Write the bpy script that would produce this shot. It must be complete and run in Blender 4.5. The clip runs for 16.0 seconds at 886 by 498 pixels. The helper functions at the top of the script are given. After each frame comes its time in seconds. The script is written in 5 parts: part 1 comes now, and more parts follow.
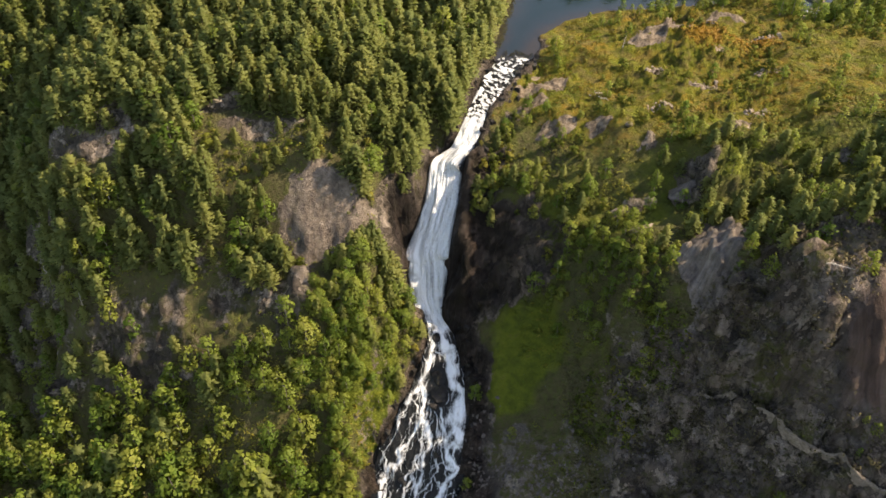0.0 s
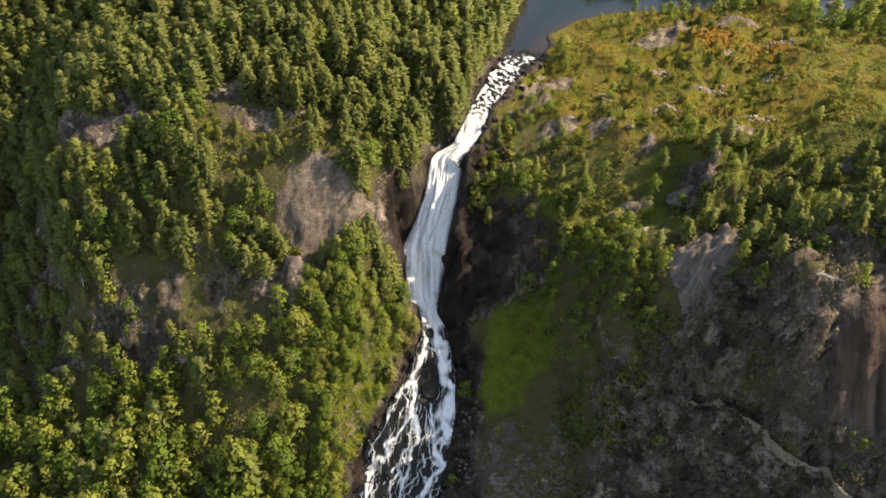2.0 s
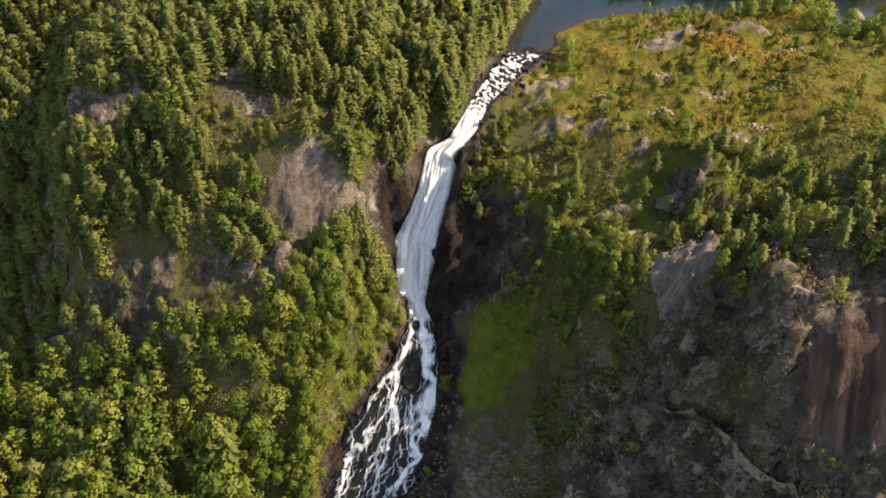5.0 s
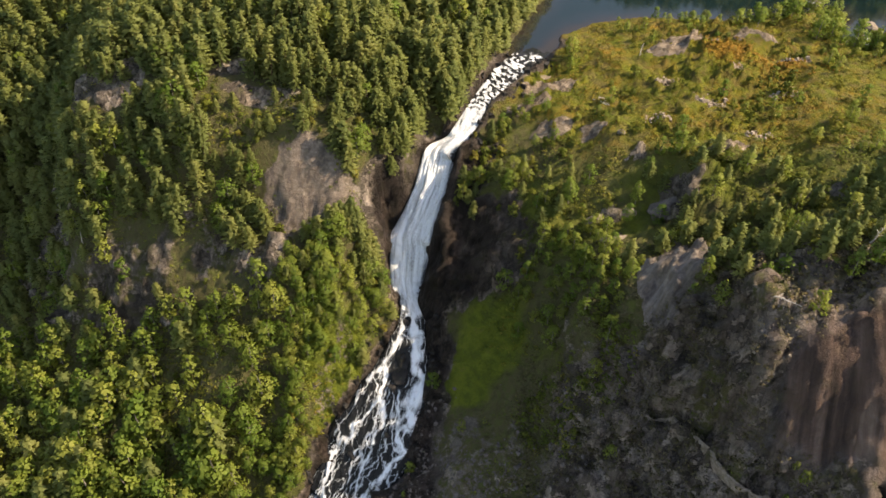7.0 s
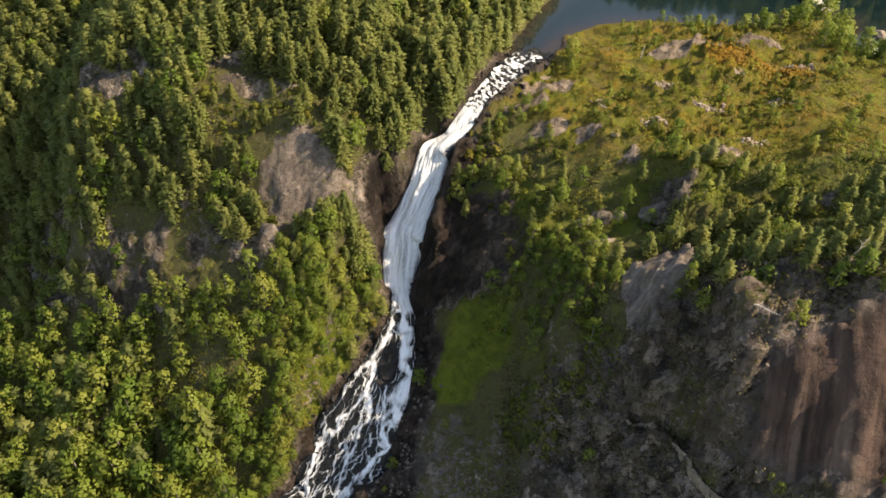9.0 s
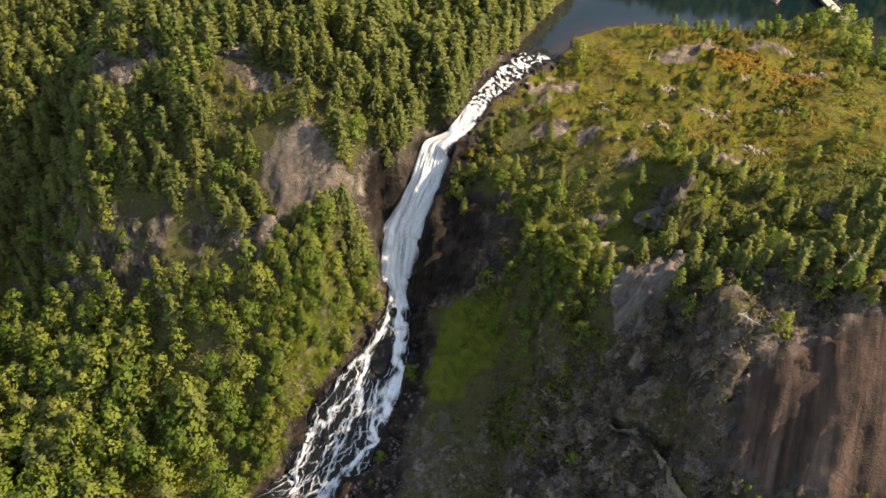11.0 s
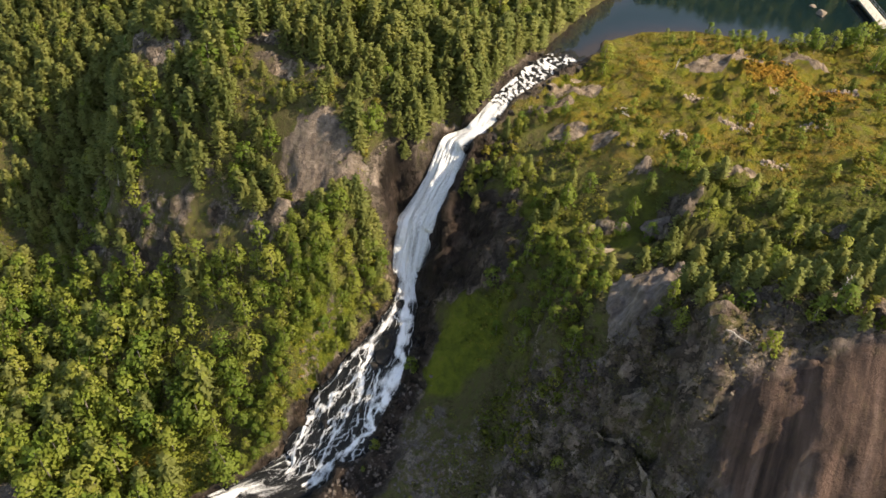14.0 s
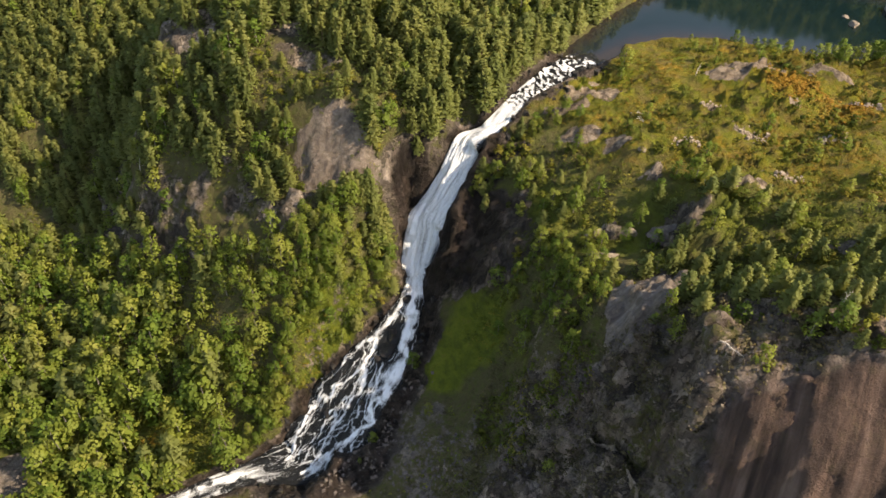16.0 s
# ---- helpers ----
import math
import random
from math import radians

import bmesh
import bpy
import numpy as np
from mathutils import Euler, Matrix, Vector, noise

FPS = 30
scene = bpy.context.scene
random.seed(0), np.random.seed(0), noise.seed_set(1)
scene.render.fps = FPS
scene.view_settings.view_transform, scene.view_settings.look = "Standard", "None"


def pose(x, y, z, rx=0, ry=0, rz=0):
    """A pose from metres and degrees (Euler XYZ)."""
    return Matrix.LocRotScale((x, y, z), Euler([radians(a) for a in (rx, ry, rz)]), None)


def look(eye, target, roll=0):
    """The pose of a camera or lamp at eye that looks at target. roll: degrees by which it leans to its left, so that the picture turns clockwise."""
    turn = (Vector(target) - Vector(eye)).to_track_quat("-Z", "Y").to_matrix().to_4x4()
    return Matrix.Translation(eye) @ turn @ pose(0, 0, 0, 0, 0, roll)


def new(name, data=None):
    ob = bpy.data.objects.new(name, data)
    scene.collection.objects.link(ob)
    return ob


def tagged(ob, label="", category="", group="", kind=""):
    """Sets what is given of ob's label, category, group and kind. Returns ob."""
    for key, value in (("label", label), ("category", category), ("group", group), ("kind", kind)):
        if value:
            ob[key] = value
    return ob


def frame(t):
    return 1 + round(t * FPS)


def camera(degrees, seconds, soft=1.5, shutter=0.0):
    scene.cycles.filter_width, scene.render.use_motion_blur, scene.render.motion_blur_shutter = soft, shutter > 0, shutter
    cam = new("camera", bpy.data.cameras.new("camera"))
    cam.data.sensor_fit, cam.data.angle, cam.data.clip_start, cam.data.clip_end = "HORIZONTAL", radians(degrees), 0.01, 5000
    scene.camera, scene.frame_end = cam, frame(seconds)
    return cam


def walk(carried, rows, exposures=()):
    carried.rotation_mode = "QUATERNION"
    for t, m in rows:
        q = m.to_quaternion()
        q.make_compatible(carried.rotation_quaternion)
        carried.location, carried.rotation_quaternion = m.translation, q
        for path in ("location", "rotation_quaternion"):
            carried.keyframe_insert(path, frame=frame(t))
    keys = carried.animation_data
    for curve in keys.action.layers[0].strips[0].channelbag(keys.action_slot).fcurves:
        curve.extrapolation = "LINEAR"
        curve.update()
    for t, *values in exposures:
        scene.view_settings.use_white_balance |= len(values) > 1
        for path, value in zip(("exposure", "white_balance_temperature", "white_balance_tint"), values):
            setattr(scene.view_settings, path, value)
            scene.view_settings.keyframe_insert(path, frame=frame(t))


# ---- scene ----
cam = camera(62.0, 16.0, soft=1.6)
PATH = [
    (0, (1.693, -1.085, 99.514), (1.659, 0.396, 98.17), -0.0),
    (0.5, (3.067, -1.105, 99.501), (3.013, 0.374, 98.156), 0.0),
    (1, (4.443, -1.122, 99.483), (4.369, 0.355, 98.137), 0.1),
    (1.5, (5.814, -1.131, 99.456), (5.723, 0.344, 98.109), 0.2),
    (2, (7.178, -1.132, 99.428), (7.07, 0.341, 98.079), 0.3),
    (2.5, (8.547, -1.125, 99.401), (8.424, 0.346, 98.052), 0.5),
    (3, (9.922, -1.109, 99.375), (9.782, 0.36, 98.025), 0.6),
    (3.5, (11.293, -1.067, 99.348), (11.137, 0.399, 97.997), 0.7),
    (4, (12.665, -1.008, 99.327), (12.493, 0.456, 97.975), 0.8),
    (6.3, (18.981, -0.666, 99.198), (18.735, 0.781, 97.839), 1.1),
    (6.5, (19.522, -0.621, 99.194), (19.269, 0.829, 97.839), 1.2),
    (7, (20.857, -0.469, 99.182), (20.589, 0.977, 97.826), 1.4),
    (7.5, (22.175, -0.295, 99.175), (21.893, 1.148, 97.819), 1.5),
    (8, (23.488, -0.094, 99.176), (23.192, 1.345, 97.819), 1.6),
    (8.5, (24.798, 0.13, 99.183), (24.487, 1.565, 97.826), 1.7),
    (9, (26.113, 0.386, 99.199), (25.788, 1.817, 97.84), 1.8),
    (11.5, (32.734, 1.789, 99.457), (32.315, 3.189, 98.092), 2.1),
    (12, (34.046, 2.102, 99.482), (33.603, 3.493, 98.116), 2.1),
    (12.5, (35.345, 2.438, 99.502), (34.88, 3.821, 98.135), 2.1),
    (13, (36.633, 2.788, 99.52), (36.145, 4.163, 98.151), 2.2),
    (13.5, (37.894, 3.153, 99.535), (37.383, 4.518, 98.166), 2.2),
    (14, (39.115, 3.528, 99.544), (38.582, 4.883, 98.173), 2.2),
    (14.5, (40.296, 3.905, 99.551), (39.741, 5.25, 98.179), 2.2),
    (15, (41.443, 4.293, 99.558), (40.866, 5.629, 98.185), 2.3),
    (15.5, (42.549, 4.704, 99.558), (41.951, 6.03, 98.185), 2.3),
    (16, (43.654, 5.122, 99.562), (43.036, 6.436, 98.188), 2.4),
]
walk(cam, [(t, look(eye, target, roll)) for t, eye, target, roll in PATH], [(0, 1.06, 8350, 13), (16, 1.0, 8350, 13)])

# ---- daylight: late sun over the plateau, clear sky ----
SUN_TO = Vector((0.715, 0.11, 0.69)).normalized()
world = bpy.data.worlds.new("sky")
scene.world = world
world.use_nodes = True
wn = world.node_tree
sky = wn.nodes.new("ShaderNodeTexSky")
sky.sky_type, sky.sun_disc = "NISHITA", False
sky.sun_elevation = math.asin(SUN_TO.z)
sky.sun_rotation = math.atan2(SUN_TO.x, SUN_TO.y)
wn.links.new(sky.outputs[0], wn.nodes["Background"].inputs[0])
wn.nodes["Background"].inputs[1].default_value = 0.15
sun = new("sun", bpy.data.lights.new("sun", "SUN"))
sun.data.energy, sun.data.angle, sun.data.color = 4.6, radians(0.5), (1.0, 0.9, 0.76)
sun.matrix_world = look(SUN_TO * 300, (0, 0, 0))

# ---- noise on arrays ----
def lattice(i, j, k, seed):
    h = (i.astype(np.int64) * 374761393 + j.astype(np.int64) * 668265263 + k.astype(np.int64) * 2147483647 + seed * 1274126177) & 0xFFFFFFFF
    h = ((h ^ (h >> 13)) * 1274126177) & 0xFFFFFFFF
    h = ((h ^ (h >> 16)) * 2246822519) & 0xFFFFFFFF
    return ((h ^ (h >> 15)) & 0xFFFF) / 65535.0


def vnoise(x, y, z, seed=0):
    """Smooth value noise, 0 to 1."""
    x, y, z = np.broadcast_arrays(np.asarray(x, float), np.asarray(y, float), np.asarray(z, float))
    i, j, k = np.floor(x), np.floor(y), np.floor(z)
    u, v, w = x - i, y - j, z - k
    u, v, w = (a * a * (3 - 2 * a) for a in (u, v, w))
    total = 0
    for a in (0, 1):
        for b in (0, 1):
            for c in (0, 1):
                total = total + lattice(i + a, j + b, k + c, seed) * np.where(a, u, 1 - u) * np.where(b, v, 1 - v) * np.where(c, w, 1 - w)
    return total


def fbm(x, y, z=0.0, octaves=4, seed=0):
    """Layered noise, about -1 to 1."""
    total, amp, full = 0, 1.0, 0
    for o in range(octaves):
        f = 2.03 ** o
        total = total + amp * (vnoise(np.asarray(x) * f, np.asarray(y) * f, np.asarray(z) * f, seed + o) * 2 - 1)
        full += amp
        amp *= 0.5
    return total / full * 1.5


def ridged(x, y, z, octaves=3, seed=0):
    total, amp, full = 0, 1.0, 0
    for o in range(octaves):
        f = 2.1 ** o
        total = total + amp * (1 - 2 * np.abs(vnoise(np.asarray(x) * f, np.asarray(y) * f, np.asarray(z) * f, seed + o) * 2 - 1))
        full += amp
        amp *= 0.5
    return total / full


def facets(x, y, z, size, seed):
    """Broken rock: each block its own height and tilt, with grooves between; about -1 to 1, and the groove's depth 0 to 1."""
    x, y, z = x / size, y / size, z / size
    i, j, k = np.floor(x), np.floor(y), np.floor(z)
    near, second, value = np.full(x.shape, 9.0), np.full(x.shape, 9.0), np.zeros(x.shape)
    for a in (-1, 0, 1):
        for b in (-1, 0, 1):
            for c in (-1, 0, 1):
                u, v, w = (o + d + lattice(i + a, j + b, k + c, seed + m) for m, (o, d) in enumerate(((i, a), (j, b), (k, c))))
                dx, dy, dz = x - u, y - v, z - w
                d = np.sqrt(dx * dx + dy * dy + dz * dz)
                tilt = sum((lattice(i + a, j + b, k + c, seed + 5 + m) - 0.5) * e for m, e in enumerate((dx, dy, dz)))
                mine = (lattice(i + a, j + b, k + c, seed + 9) - 0.5) * 1.3 + 2.0 * tilt
                first = d < near
                second = np.where(first, near, np.minimum(second, d))
                value = np.where(first, mine, value)
                near = np.where(first, d, near)
    return value, 1 - soft(0.0, 0.16, second - near)


def soft(a, b, x):
    t = np.clip((np.asarray(x, float) - a) / (b - a), 0, 1)
    return t * t * (3 - 2 * t)


def blob(x, y, cx, cy, rx, ry, turn=0.0):
    """1 in an ellipse's middle, falling to 0 at its rim."""
    c, s = math.cos(radians(turn)), math.sin(radians(turn))
    u, v = (x - cx) * c + (y - cy) * s, -(x - cx) * s + (y - cy) * c
    return np.clip(1 - np.sqrt((u / rx) ** 2 + (v / ry) ** 2), 0, 1)


# ---- landform ----
# sections of the valley side west of the river: x, then (y, height) down to up; the gully and its buttress
WEST = [
    (-120, [(20, -33.5), (50, -31.9), (58, -30.9), (66, -24.4), (74, -24), (82, -19), (90, -15), (97, -11), (105, -7), (116, 2), (180, 45.7)]),
    (-92, [(20, -34.7), (50, -32.5), (58, -31.8), (66, -26.9), (74, -25), (82, -21), (90, -17), (97, -13), (105, -8), (116, 1), (180, 45.7)]),
    (-77, [(20, -35.6), (50, -32.8), (58, -31.7), (66, -27.6), (74, -21.9), (82, -16), (90, -13), (97, -1), (105, 7), (116, 15), (180, 45.7)]),
    (-69, [(20, -35.9), (50, -33.1), (58, -31.3), (66, -25.1), (74, -18.5), (82, -9), (90, -1), (97, 17), (105, 28.7), (116, 28.5), (180, 45.8)]),
]
# the cliff's middle
WEST += [
    (-65, [(20, -35.8), (50, -31.9), (58, -29.6), (66, -23.3), (74, -17.2), (82, -5), (90, 12.5), (97, 24.8), (105, 31.5), (116, 31.2), (180, 45.8)]),
    (-53, [(20, -34.3), (50, -28.1), (58, -23.7), (66, -16.7), (74, -11.0), (82, 0.9), (90, 15.8), (97, 26.4), (105, 33.3), (116, 34.2), (180, 45.9)]),
    (-42, [(20, -33.4), (50, -28.4), (58, -25.1), (66, -15.6), (74, -7.8), (82, 4.6), (90, 18.4), (97, 29.7), (105, 32.9), (116, 35.1), (180, 45.6)]),
    (-32, [(20, -31.3), (50, -25.5), (58, -24), (66, -9.8), (74, -2.0), (82, 8.0), (90, 14.5), (97, 26.7), (105, 31.1), (116, 35.6), (180, 44.3)]),
]
# nearer the falls
WEST += [
    (-23, [(20, -29.5), (50, -25), (58, -23.2), (66, -16.2), (74, -3.2), (82, 13.1), (90, 14.8), (97, 28.5), (105, 34.3), (116, 37.5), (180, 43.2)]),
    (-15, [(20, -27.1), (50, -24), (58, -21.8), (66, -15.0), (74, -2.9), (82, 9.7), (90, 16.9), (97, 26.4), (105, 30.8), (116, 36.3), (180, 41.8)]),
    (-8, [(20, -26.2), (50, -23.2), (58, -20.8), (66, -15.8), (74, -8.0), (82, -0.7), (90, 6.4), (97, 15.3), (105, 27.8), (116, 32.3), (180, 39.6)]),
]
# sections east of it: the gorge side
EAST = [
    (6, [(20, -23.7), (50, -18.0), (58, -15.5), (63, -12.6), (67, -10.9), (72, -9.4), (78, -3.1), (86, 2.5), (94, 9.6), (102, 20.4), (112, 25.0), (180, 33.1)]),
    (14, [(20, -21.3), (50, -14.4), (58, -11.5), (63, -7.9), (67, -6.5), (72, -6.1), (78, -1.3), (86, 7.3), (94, 15.5), (102, 23.2), (112, 25.7), (180, 34.0)]),
    (22, [(20, -19.1), (50, -11.3), (58, -8.1), (63, -4.8), (67, -3.2), (72, 0.1), (78, 5.5), (86, 14.3), (94, 21.5), (102, 26.3), (112, 28.6), (180, 34.4)]),
    (30, [(20, -15.7), (50, -7.5), (58, -4.4), (63, -0.5), (67, 2.8), (72, 11.8), (78, 19.8), (86, 21.6), (94, 22.1), (102, 29.2), (112, 31.8), (180, 34.3)]),
]
# the crag
EAST += [
    (37, [(20, -13.2), (50, -4.7), (58, -1.1), (63, 4.5), (67, 10.7), (72, 19.1), (78, 24.2), (86, 23.7), (94, 23.4), (102, 29.8), (112, 33.3), (180, 34.2)]),
    (44, [(20, -10.8), (50, 0.1), (58, 4), (63, 12.9), (67, 22.1), (72, 29.0), (78, 29.9), (86, 26.7), (94, 28.3), (102, 31.8), (112, 33.2), (180, 34.1)]),
    (50, [(20, -7.4), (50, 6.5), (58, 14.5), (63, 26.5), (67, 34.2), (72, 35.8), (78, 35.2), (86, 29.8), (94, 30.9), (102, 31.7), (112, 32.9), (180, 34.1)]),
    (56, [(20, -7.4), (50, 11), (58, 21.5), (63, 33.5), (67, 35.1), (72, 37.7), (78, 38.9), (86, 33.1), (94, 32.3), (102, 32.0), (112, 33.6), (180, 34.1)]),
]
# the higher ground over the crag
EAST += [
    (63, [(20, -7.2), (50, 16.5), (58, 28.1), (63, 34.4), (67, 37.1), (72, 41.7), (78, 41.2), (86, 35.7), (94, 33.7), (102, 35.0), (112, 35.9), (180, 34.2)]),
    (90, [(20, -1.2), (50, 22.2), (58, 31.0), (63, 35.8), (67, 39.1), (72, 42.6), (78, 42.6), (86, 41.3), (94, 38.9), (102, 37.6), (112, 37.3), (180, 34.1)]),
]
# the river's thread: x, y, height, half its width
RIVER = [
    (14, 135, 30.4, 4.0), (13.2, 131, 30.92, 3.0), (11.9, 128.3, 30.85, 2.7), (9.3, 124, 30.0, 2.9), (6.8, 119, 28.7, 2.1), (5.5, 116.4, 27.6, 1.8), (4.2, 113, 25.6, 2.0),
    (2.6, 109.6, 23.4, 2.0), (-0.2, 107.6, 21.3, 3.0), (-1.0, 103, 16.0, 3.0), (-3.4, 97.5, 8.5, 4.0), (-3.2, 93, 1.2, 3.0),
    (-2.1, 90.4, -0.9, 1.5), (-0.6, 86, -1.8, 2.6), (-0.6, 80, -5.2, 4.4), (-2.2, 73, -9.2, 6.2), (-5.0, 65.5, -15.2, 7.9),
    (-8.8, 57.9, -21.0, 5.2), (-15.7, 52.4, -22.8, 2.4), (-21.0, 46.6, -23.7, 2.0), (-26.6, 38.3, -25.0, 2.2), (-39.5, 20.3, -28.5, 3.0),
]
POND = [(8, 132), (9.8, 140), (11, 148), (13.5, 157), (16, 166), (19, 175), (29, 181), (42, 185), (58, 189), (76, 192), (100, 190), (101, 172),
        (88, 163), (82, 155), (79.5, 147), (74, 146), (73.5, 151), (75.5, 158), (74, 165), (66, 161), (56, 154.5), (44, 152.5), (33, 151), (24, 146),
        (18.0, 139), (14.6, 131.5), (13.4, 128.6), (9.0, 128.8)]
LEVEL = 31.0
# worn rock backs on the plateau: x, y, half length, half width, turn, height
OUTCROPS = [(42.3, 135.2, 5.0, 3.0, 8, 0.9), (38.4, 131.4, 4.6, 2.2, -4, 0.7), (53.8, 137.2, 4.8, 1.8, -6, 0.8), (50.0, 125.6, 2.8, 0.9, -8, 0.6), (60.0, 130.4, 2.6, 1.0, -6, 0.5),
            (16.8, 121.4, 6.2, 1.5, 12, 0.3), (15.0, 116.4, 5.0, 2.0, 20, 0.3), (18.8, 110.2, 4.2, 2.3, -8, 0.4), (25.6, 107.8, 3.2, 2.0, -20, 0.4), (16.2, 125.4, 2.0, 0.8, 15, 0.4),
            (46.6, 102.2, 4.4, 1.1, 28, 0.7), (43.7, 116.2, 1.6, 1.0, 0, 0.4)]


def section(rows, x, y):
    """Height by blending the two sections on either side of x."""
    xs = np.array([r[0] for r in rows], float)
    each = []
    for _, prof in rows:
        py, pz = np.array(prof, float).T
        each.append(sum(np.interp(y + d, py, pz) for d in (-2.4, -1.2, 0, 1.2, 2.4)) / 5)
    each = np.stack(each)
    at = np.clip(np.interp(x, xs, np.arange(len(xs))), 0, len(xs) - 1.0001)
    i = at.astype(int)
    w = at - i
    w = w * w * (3 - 2 * w) * 0.6 + w * 0.4
    cols = np.arange(each.shape[1])
    return each[i, cols] * (1 - w) + each[i + 1, cols] * w


def to_river(x, y):
    """Distance to the thread in units of its half width, its height there, and metres to its edge."""
    best = np.full(x.shape, 1e9)
    edge = np.full(x.shape, 1e9)
    height = np.zeros(x.shape)
    for (ax, ay, az, aw), (bx, by, bz, bw) in zip(RIVER, RIVER[1:]):
        ux, uy = bx - ax, by - ay
        t = np.clip(((x - ax) * ux + (y - ay) * uy) / (ux * ux + uy * uy), 0, 1)
        d = np.hypot(x - ax - t * ux, y - ay - t * uy)
        w = aw + t * (bw - aw)
        m = d - w < edge
        edge = np.where(m, d - w, edge)
        best = np.where(m, d / w, best)
        height = np.where(m, az + t * (bz - az), height)
    return best, height, edge


def river_x(y):
    return np.interp(y, [r[1] for r in RIVER[::-1]], [r[0] for r in RIVER[::-1]])


def to_pond(x, y):
    """Metres to the pond's shore, negative in the water."""
    inside = np.zeros(x.shape, bool)
    d = np.full(x.shape, 1e9)
    for (ax, ay), (bx, by) in zip(POND, POND[1:] + POND[:1]):
        ux, uy = bx - ax, by - ay
        t = np.clip(((x - ax) * ux + (y - ay) * uy) / (ux * ux + uy * uy), 0, 1)
        d = np.minimum(d, np.hypot(x - ax - t * ux, y - ay - t * uy))
        cross = ((ay > y) != (by > y)) & (x < (bx - ax) * (y - ay) / (by - ay + 1e-9) + ax)
        inside ^= cross
    return np.where(inside, -d, d)


def height(x, y):
    """The ground's height, without its fine relief."""
    x, y = np.atleast_1d(np.asarray(x, float)), np.atleast_1d(np.asarray(y, float))
    shape = x.shape
    x, y = x.ravel(), y.ravel()
    thread = np.interp(y, [r[1] for r in RIVER[::-1]], [r[0] for r in RIVER[::-1]])
    west, east = section(WEST, np.minimum(x, -8), y), section(EAST, np.maximum(x, 6), y)
    mix = soft(-7, 6, x - np.clip(thread, -6, 8))
    z = west * (1 - mix) + east * mix
    z = z + 1.5 * fbm(x / 17, y / 17, 0, 3, 5) + 0.5 * fbm(x / 5, y / 5, 0, 3, 9) * (1 - 0.9 * soft(0.0, 0.3, blob(x, y, 65.5, 62.2, 18, 10, 4)))
    # low knolls on the plateau
    lump = 0.3 * fbm(x / 1.3, y / 1.0, 0, 3, 19)
    for cx, cy, rx, ry, turn, tall in OUTCROPS:
        z = z + 0.7 * tall * soft(0.0, 0.3, blob(x, y, cx, cy, rx, ry, turn) + lump * (np.abs(x - cx) < rx * 1.3))
    z = z + 2.6 * blob(x, y, 45, 131, 12, 8) + 2.4 * blob(x, y, 54, 137, 8, 5) + 2.0 * blob(x, y, 27, 132, 11, 7) + 1.6 * blob(x, y, 45, 100, 9, 5)
    z = z + 1.08 * soft(0, 0.9, blob(x, y, 40.0, 80.6, 9, 6, 57)) + 2.0 * soft(0, 0.5, blob(x, y, 43.8, 94.7, 5, 4, 20))
    cliff = soft(22, 32, x) * soft(84, 76, y) * soft(40, 52, y) * (1 - 0.8 * soft(45, 50, x))
    z = z + cliff * (2.6 * ridged(x / 11, y / 11, 0, 2, 21) + 1.2 * fbm(x / 4, y / 6, 0, 3, 23))
    # a narrow bench across the crag
    t = np.clip((x - 38) / 22, 0, 1)
    d = np.abs(y - (67.8 - 15.5 * t + 4.0 * t * t)) * 0.8
    bench = np.exp(-(d / 0.9) ** 2) * soft(38, 40, x) * soft(49, 46.5, x)
    z = z + bench * (np.interp(x, [38, 43.5, 50, 60], [7.6, 10.4, 11.6, 10.0]) - z) * 0.85
    # the far hills beyond what is seen, and the valley on downstream
    z = z + 26 * soft(191, 232, y) * soft(0, 20, x) + 22 * soft(220, 420, y) + 18 * soft(140, 400, np.abs(x))
    p = to_pond(x, y)
    z = np.where(p < 0, LEVEL + np.maximum(-2.2, 0.28 * p), z)
    rim = LEVEL + 0.12 + 0.22 * np.maximum(p, 0)
    z = np.where((p >= 0) & (p < 9), np.minimum(z, rim + soft(3, 9, p) * np.maximum(z - rim, 0)), z)
    z = np.where((p >= 0) & (p < 9) & (y > 134), np.maximum(z, LEVEL + 0.1 + 0.05 * p), z)
    best, level, edge = to_river(x, y)
    steep = soft(88, 93, y) * (1 - soft(108, 112, y))
    bank = level + 0.1 + (0.85 + 0.9 * steep) * np.maximum(edge, 0) + 0.9 * steep * soft(0, 1.5, edge)
    near = 1 - soft(1.5, 8.0 - 3.5 * steep * (x < thread), edge)
    bed = level - 1.5 * soft(1.02, 0.72, best)
    lifted = np.where(z < bank, z + (bank - z) * (1 - soft(0, 3.0, edge)), np.minimum(z, bank + (z - bank) * soft(0.5, 7.5 - 4.4 * steep * (x < thread), edge)))
    z = np.where(edge < 0, bed, z * (1 - near) + lifted * near)
    z = np.where((p >= 0) & (p < 12) & (y > 128.6) & (edge > 0), np.maximum(z, LEVEL + 0.1 + 0.07 * p), z)
    z = np.where(p < 0, np.minimum(z, LEVEL - 0.12 + np.maximum(-2.2, 0.5 * p)), z)
    return z.reshape(shape)


# ---- materials ----
def material(name):
    m = bpy.data.materials.new(name)
    m.use_nodes = True
    n = m.node_tree
    return m, n, n.nodes["Principled BSDF"]


def node(n, kind, **sets):
    o = n.nodes.new("ShaderNode" + kind)
    for key, value in sets.items():
        if key in o.inputs:
            o.inputs[key].default_value = value
    return o


